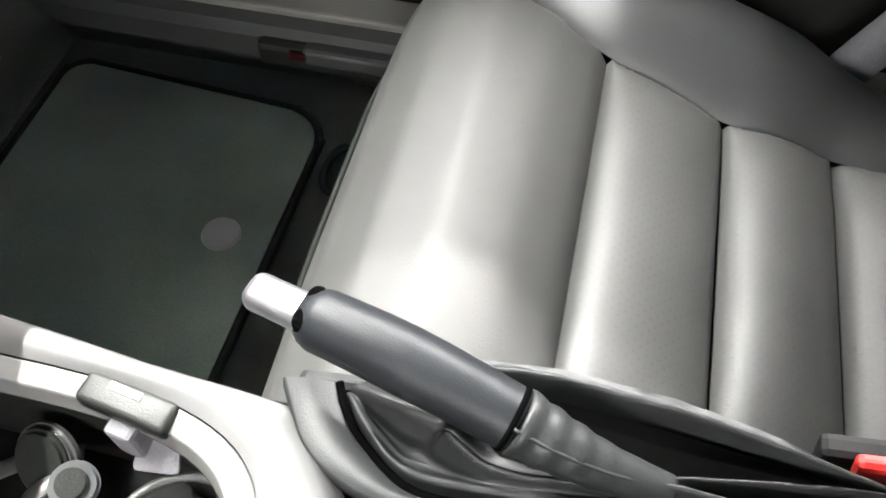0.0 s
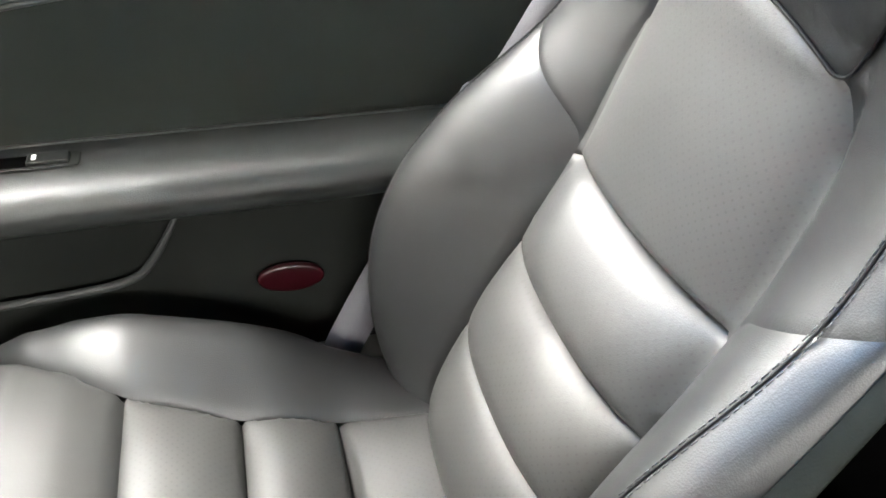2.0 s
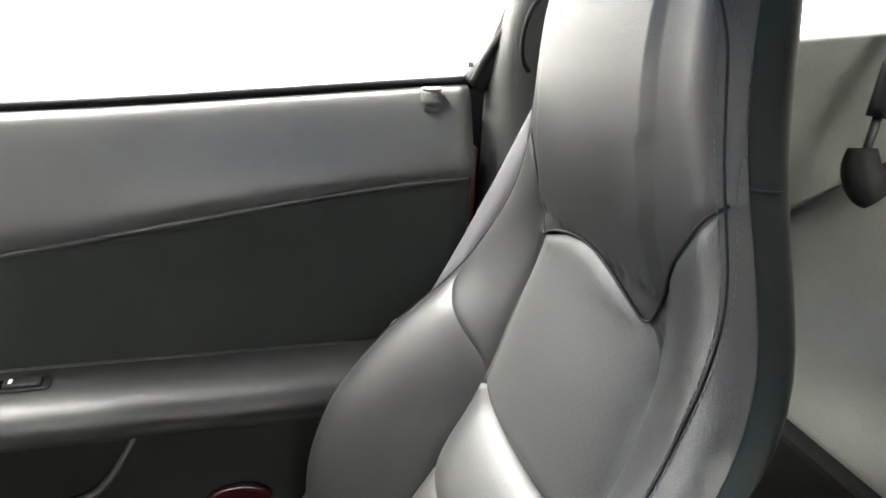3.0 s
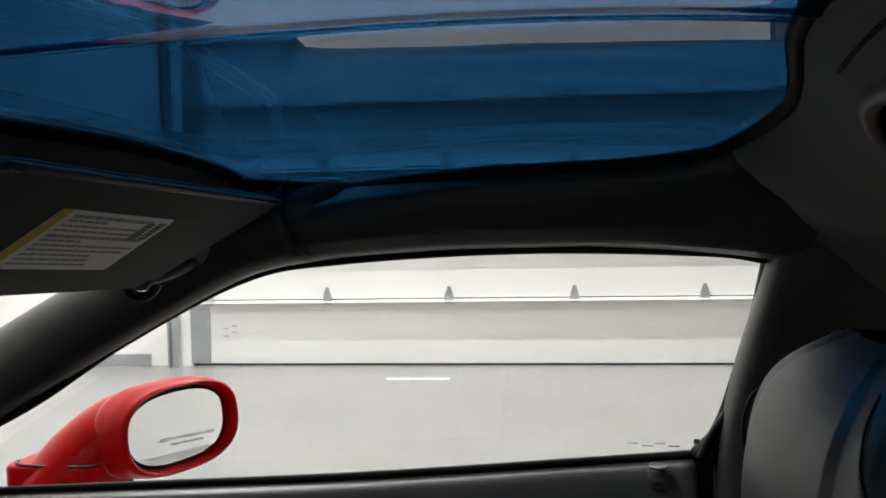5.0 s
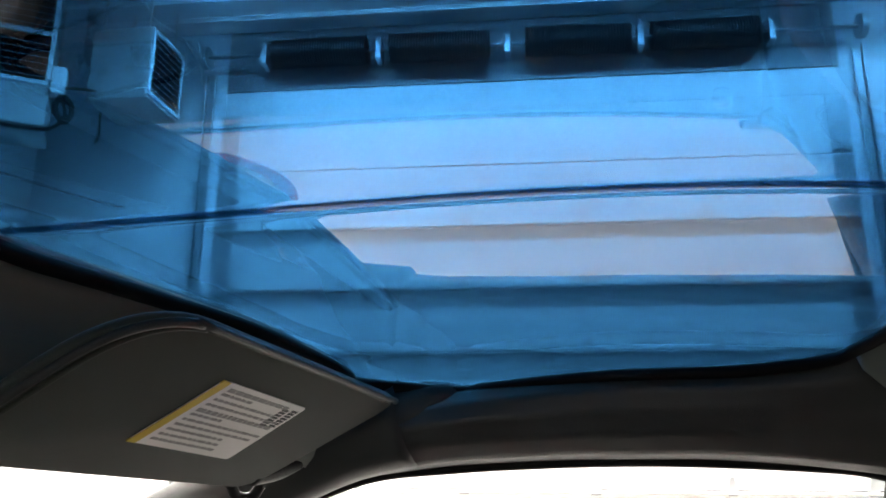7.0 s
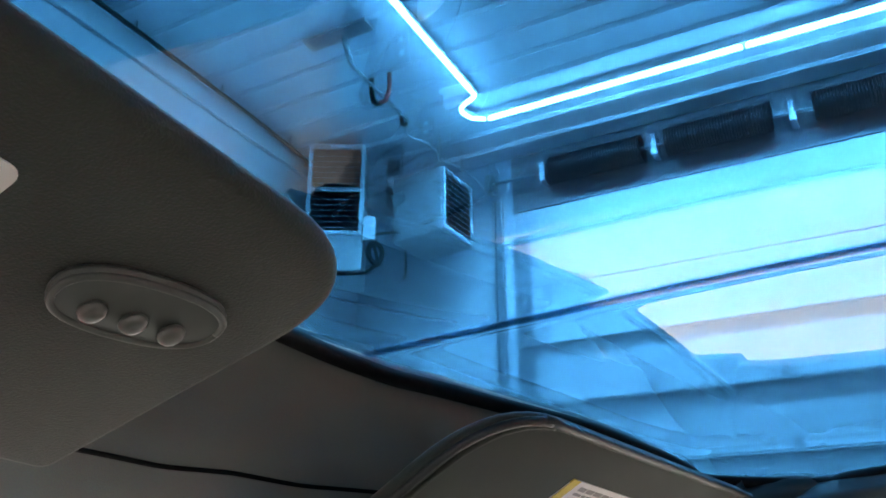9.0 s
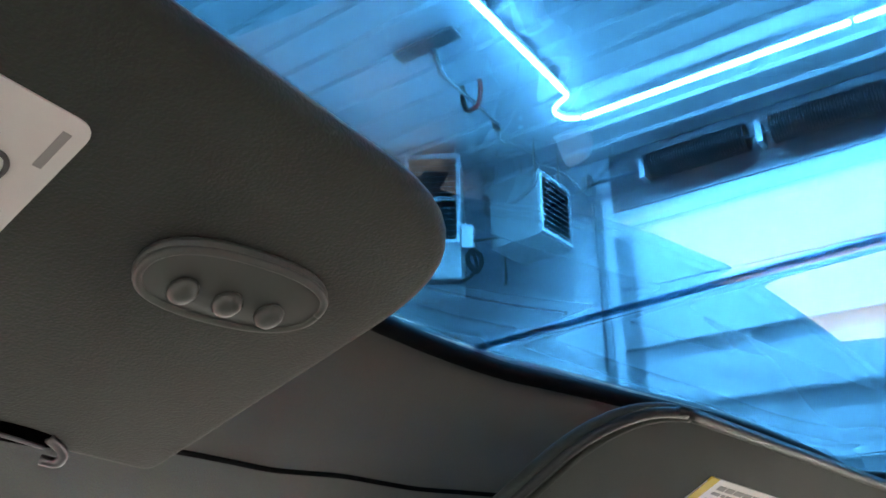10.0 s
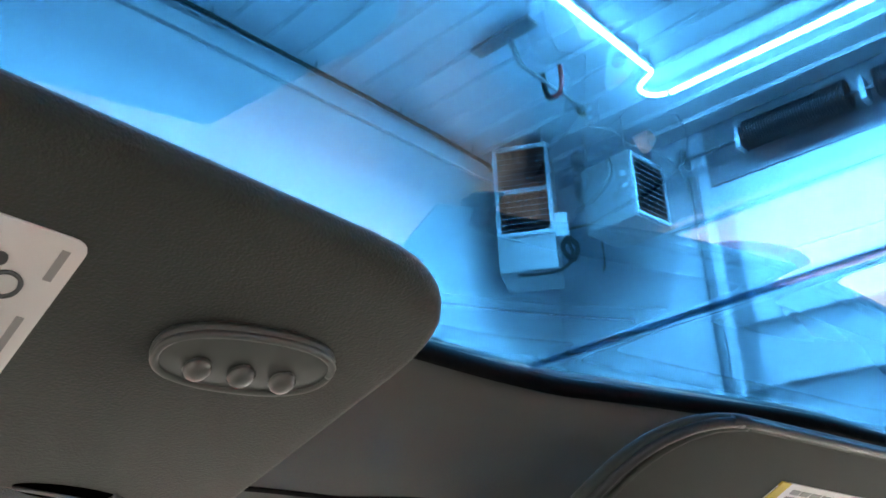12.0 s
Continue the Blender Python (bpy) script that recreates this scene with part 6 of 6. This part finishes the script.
def cubby_things():
    k = thing("key_ring", "bunch of keys with round black fob", "keys")
    def disc(c, r, h, tilt, mat, nm):
        bm = bmesh.new()
        bmesh.ops.create_cone(bm, cap_ends=True, segments=28, radius1=r, radius2=r, depth=h)
        bmesh.ops.bevel(bm, geom=[e for e in bm.edges if len(e.link_faces) == 2 and abs(e.verts[0].co.z - e.verts[1].co.z) < 1e-6], offset=h * 0.3, segments=2, affect="EDGES")
        bmesh.ops.transform(bm, matrix=Matrix.Translation(c) @ Euler([radians(a) for a in tilt]).to_matrix().to_4x4(), verts=bm.verts)
        return part(nm, bm, mat, k, smooth=True)
    disc((-0.735, 0.085, 0.395), 0.024, 0.008, (35, -30, 20), KEY_STEEL, "fob_ring")
    disc((-0.736, 0.0835, 0.399), 0.020, 0.008, (35, -30, 20), PLASTIC, "fob_face")
    disc((-0.710, 0.074, 0.402), 0.014, 0.006, (10, 20, 0), KEY_STEEL, "round_fob")
    disc((-0.710, 0.0735, 0.406), 0.009, 0.004, (10, 20, 0), PLASTIC, "round_fob_face")
    for i, (a, b) in enumerate((((-0.715, 0.085, 0.395), (-0.745, 0.050, 0.382)), ((-0.71, 0.07, 0.39), (-0.69, 0.04, 0.38)), ((-0.72, 0.095, 0.39), (-0.77, 0.075, 0.382)))):
        vs, fs = tube([a, ((a[0] + b[0]) / 2, (a[1] + b[1]) / 2, a[2] + 0.004), b], 0.006, n=10, sides=8, flat=0.35)
        solid("key", vs, fs, KEY_STEEL, k)
    d = thing("plug_adapter", "dark grey plug-in adapter clipped in the cubby", "adapter")
    m = Matrix.Rotation(radians(-9), 4, "Z")
    part("body", box(0.058, 0.019, 0.014, 0.004, (-0.680, 0.113, 0.443), m, 3), PLASTIC, d, smooth=True)
    part("mark", box(0.020, 0.004, 0.0008, 0, (-0.682, 0.1175, 0.4505), m), LABEL, d)
    part("stem", box(0.018, 0.016, 0.03, 0.003, (-0.682, 0.104, 0.422), m), STRAP, d)
    t = thing("tag", "small grey plastic tag on the keys", "tag")
    part("tag_body", plate(rounded([(-0.014, -0.012), (0.014, -0.012), (0.011, 0.012), (-0.012, 0.012)], 0.004, 4), 0.003, axes((-0.668, 0.102, 0.408), (1, 0.1, 0), (0, 0.9, 0.4)), 0.001), STRAP, t)
    h = thing("cup_ring", "round dark cup holder insert", "cup holder")
    vs, fs = tube([(-0.640 + 0.040 * math.cos(q * math.pi / 12), 0.055 + 0.040 * math.sin(q * math.pi / 12), 0.40) for q in range(25)], 0.003, n=60, sides=8)
    solid("ring", vs, fs, TRIM, h)


def floor_pan():
    f = part("car_floor", box(1.75, 1.40, 0.03, 0.004, (-0.45, 0, 0.155)), CARPET)
    tagged(f, "black carpeted car floor", "car floor", kind="structure")
    # sloped foot board and front bulkhead
    def toe(u, v):
        x = -1.10 - 0.25 * u
        return (x, 0.06 + 0.66 * v, 0.17 + 0.30 * u)
    vs, fs = sheet(toe, 10, 10)
    o = solid("toe_board", vs, fs, CARPET)
    tagged(thick(o, 0.02, -1), "black carpeted toe board", "toe board", kind="structure")
    m = thing("floor_mat", "black carpet floor mat with bound edge", "floor mat")
    out = rounded([(-1.08, 0.205), (-0.752, 0.205), (-0.745, 0.575), (-1.08, 0.60)], [0.04, 0.03, 0.06, 0.04], 8)
    part("mat", plate(out, 0.008, Matrix.Translation((0, 0, 0.1715)), 0.002), MAT, m)
    vs, fs = tube([(p.x, p.y, 0.177) for p in out] + [(out[0].x, out[0].y, 0.177)], 0.0055, n=160, sides=8)
    solid("binding", vs, fs, RUBBER, m, "black bound edge of the mat")
    bm = bmesh.new()
    bmesh.ops.create_cone(bm, cap_ends=True, segments=24, radius1=0.021, radius2=0.019, depth=0.004)
    bmesh.ops.translate(bm, vec=(-0.805, 0.392, 0.181), verts=bm.verts)
    part("fixing_button", bm, LINTEL, m, "round grey fixing button")
    vs, fs = tube([(-0.712 + 0.016 * math.cos(q * math.pi / 10), 0.502 + 0.032 * math.sin(q * math.pi / 10), 0.178) for q in range(21)], 0.005, n=50, sides=8)
    r = solid("seat_rail_end", vs, fs, RUBBER)
    tagged(r, "dark rubber end cover of the seat rail", "rail cover")
    # sill plate
    s = thing("door_sill", "dark door sill with a brushed plate", "door sill", kind="structure")
    part("sill_body", box(1.45, 0.13, 0.10, 0.02, (-0.45, 0.705, 0.19)), TRIM, s)
    part("sill_plate", box(1.05, 0.045, 0.012, 0.004, (-0.62, 0.680, 0.246)), SILL, s, "brushed metal sill plate")
    part("sill_step", box(0.26, 0.035, 0.035, 0.008, (-0.72, 0.645, 0.205)), PLASTIC, s)
    part("latch_handle", box(0.12, 0.02, 0.022, 0.005, (-0.73, 0.632, 0.215)), TRIM, s)
    part("latch_mark", box(0.02, 0.004, 0.01, 0.001, (-0.795, 0.621, 0.217)), RED_LENS, s)
    # driver side wall
    w = part("cabin_side", box(1.30, 0.03, 0.58, 0.01, (-0.50, -0.735, 0.49)), TRIM)
    tagged(w, "plain black inner wall of the driver's side", "cabin side", kind="structure")


def dashboard():
    def f(u, v):
        y = (2 * u - 1) * 0.70
        pr = [(-1.46, 0.86), (-1.25, 0.87), (-1.05, 0.84), (-0.93, 0.77), (-0.86, 0.70), (-0.835, 0.64), (-0.86, 0.56), (-0.93, 0.48), (-1.02, 0.41), (-1.30, 0.36)]
        k = v * (len(pr) - 1)
        i = min(int(k), len(pr) - 2)
        t = k - i
        return (pr[i][0] * (1 - t) + pr[i + 1][0] * t, y, pr[i][1] * (1 - t) + pr[i + 1][1] * t)
    vs, fs = sheet(f, 20, 30)
    o = solid("dashboard", vs, fs, TRIM)
    tagged(thick(o, 0.02, -1), "plain soft black dashboard under the windshield", "dashboard", kind="structure")


def cargo():
    def f(u, v):
        x = 0.28 + 1.15 * u
        y = (2 * v - 1) * 0.70
        z = 0.58 + 0.16 * step01(0.0, 0.4, u) + 0.10 * max(0, abs(y) - 0.5) * 4
        return (x, y, z)
    vs, fs = sheet(f, 24, 24)
    o = solid("cargo_floor", vs, fs, GREY_CARPET)
    tagged(thick(o, 0.02, -1), "grey carpeted cargo floor behind the seats", "cargo floor", kind="structure")
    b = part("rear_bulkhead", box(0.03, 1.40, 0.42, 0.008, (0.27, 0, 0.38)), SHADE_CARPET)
    tagged(b, "carpeted step behind the seats, blackened for its shade", "bulkhead", kind="structure")
    for side in (1, -1):
        def q(u, v, side=side):
            x = 0.18 + 1.25 * u
            return (x, side * (0.74 - 0.10 * v * v), 0.55 + (0.93 - 0.55) * v + 0.05 * math.sin(math.pi * u) * v)
        vs, fs = sheet(q, 20, 10)
        o = solid("quarter_trim", vs, fs, QUARTER)
        tagged(thick(o, 0.015, 0), "grey carpeted trim panel beside the cargo floor", "trim panel", kind="structure")
    g = thing("gas_strut", "black gas strut of the rear hatch", "gas strut")
    vs, fs = tube([(0.466, 0.60, 0.872), (0.475, 0.60, 0.95), (0.49, 0.60, 1.08)], 0.0135, n=12, sides=16)
    solid("cylinder", vs, fs, RUBBER, g, "black strut cylinder")
    vs, fs = tube([(0.458, 0.60, 0.812), (0.466, 0.60, 0.874)], 0.0055, n=4, sides=12)
    solid("rod", vs, fs, PLASTIC, g)
    vs, fs = tube([(0.452, 0.597, 0.836), (0.452, 0.592, 0.812), (0.458, 0.582, 0.790), (0.466, 0.574, 0.778)], lambda t: 0.010 + 0.014 * math.sin(math.pi * (0.15 + 0.7 * t)), n=14, sides=16)
    solid("ball_joint", vs, fs, RUBBER, g, "rounded black ball joint cover")
    def hatch(u, v):
        x = 0.22 + 1.15 * u
        y = (2 * v - 1) * (0.60 + 0.06 * u)
        return (x, y, 1.26 - 0.30 * u ** 1.5 - 0.12 * abs(2 * v - 1) ** 2.5)
    vs, fs = sheet(hatch, 16, 24)
    o = solid("rear_window", vs, fs, DIM)
    o.visible_shadow = False
    tagged(o, "clear curved glass of the rear hatch", "rear window", kind="structure")


def car_body():
    c = thing("car", "glossy red low sports car body shell", "car")
    def loft(stations, mat, nm, lab):
        def f(u, v):
            k = u * (len(stations) - 1)
            i = min(int(k), len(stations) - 2)
            t = k - i
            t = t * t * (3 - 2 * t)
            x, hw, zt, zs, zb = [stations[i][j] * (1 - t) + stations[i + 1][j] * t for j in range(5)]
            pr = [(-0.99, zb), (-1.0, (zs + zb) / 2), (-0.98, zs), (-0.80, zs + 0.75 * (zt - zs)), (-0.4, zt), (0, zt + 0.005), (0.4, zt), (0.80, zs + 0.75 * (zt - zs)), (0.98, zs), (1.0, (zs + zb) / 2), (0.99, zb)]
            q = v * (len(pr) - 1)
            m = min(int(q), len(pr) - 2)
            s = q - m
            return (x, hw * (pr[m][0] * (1 - s) + pr[m + 1][0] * s), pr[m][1] * (1 - s) + pr[m + 1][1] * s)
        vs, fs = sheet(f, 30, 61)
        solid(nm, vs, fs, mat, c, lab)
    loft([(-2.62, 0.60, 0.52, 0.46, 0.25), (-2.40, 0.82, 0.62, 0.56, 0.18), (-1.95, 0.92, 0.70, 0.74, 0.16), (-1.50, 0.92, 0.74, 0.76, 0.16), (-1.17, 0.89, 0.76, 0.78, 0.16)], RED, "front_body", "red hood and front fenders")
    for side in (1, -1):
        def quarter(u, v, side=side):
            x = 0.02 + 0.84 * u
            hw, zs = 0.885 + 0.065 * u, 0.86 + 0.07 * u
            pr = [(hw - 0.10, zs - 0.04), (hw - 0.03, zs - 0.02), (hw, 0.55), (hw - 0.01, 0.20)]
            q = v * 3
            m = min(int(q), 2)
            t = q - m
            return (x, side * (pr[m][0] * (1 - t) + pr[m + 1][0] * t), pr[m][1] * (1 - t) + pr[m + 1][1] * t)
        vs, fs = sheet(quarter, 20, 25)
        solid("rear_quarter", vs, fs, RED, c, "red rear quarter panel")
    loft([(0.85, 0.95, 0.96, 0.92, 0.18), (1.40, 0.95, 0.95, 0.90, 0.20), (1.75, 0.86, 0.92, 0.84, 0.28), (1.80, 0.80, 0.80, 0.78, 0.34)], RED, "tail", "red tail of the car")
    def skin(u, v):
        x = -1.16 + 1.17 * u
        pr = [(0.775, BELT_Z(x) - 0.005), (0.855, BELT_Z(x) - 0.05), (0.885, 0.70), (0.875, 0.56), (0.850, 0.42), (0.845, 0.30)]
        k = v * (len(pr) - 1)
        i = min(int(k), len(pr) - 2)
        t = k - i
        return (x, -(pr[i][0] * (1 - t) + pr[i + 1][0] * t), pr[i][1] * (1 - t) + pr[i + 1][1] * t)
    vs, fs = sheet(skin, 20, 20)
    solid("driver_door_skin", vs, fs, RED, c)
    for s in (1, -1):
        part("rocker", box(1.30, 0.10, 0.16, 0.03, (-0.58, s * 0.80, 0.22)), RED, c)
        for x in (-1.85, 0.85):
            w = new("wheel")
            w.parent = c
            def tyre(u, v, x=x, s=s):
                a, b = 2 * math.pi * u, 2 * math.pi * v
                r = 0.265 + 0.058 * math.copysign(abs(math.cos(b)) ** 0.5, math.cos(b))
                return (x + r * math.cos(a), s * 0.83 + 0.11 * math.copysign(abs(math.sin(b)) ** 0.5, math.sin(b)), 0.325 + r * math.sin(a))
            vs, fs = sheet(tyre, 40, 16, True)
            solid("tyre", vs, fs, RUBBER, w)
            for k in range(5):
                a = k * 2 * math.pi / 5
                vs, fs = tube([(x, s * 0.90, 0.325), (x + 0.2 * math.cos(a), s * 0.91, 0.325 + 0.2 * math.sin(a))], 0.028, n=2, sides=8)
                solid("spoke", vs, fs, SILVER, w)


roof_panel()
roof_frame()
windshield()
visors()
passenger_door()
car_seat()
seat_belt()
console()
parking_brake()
cubby_things()
floor_pan()
dashboard()
cargo()
car_body()
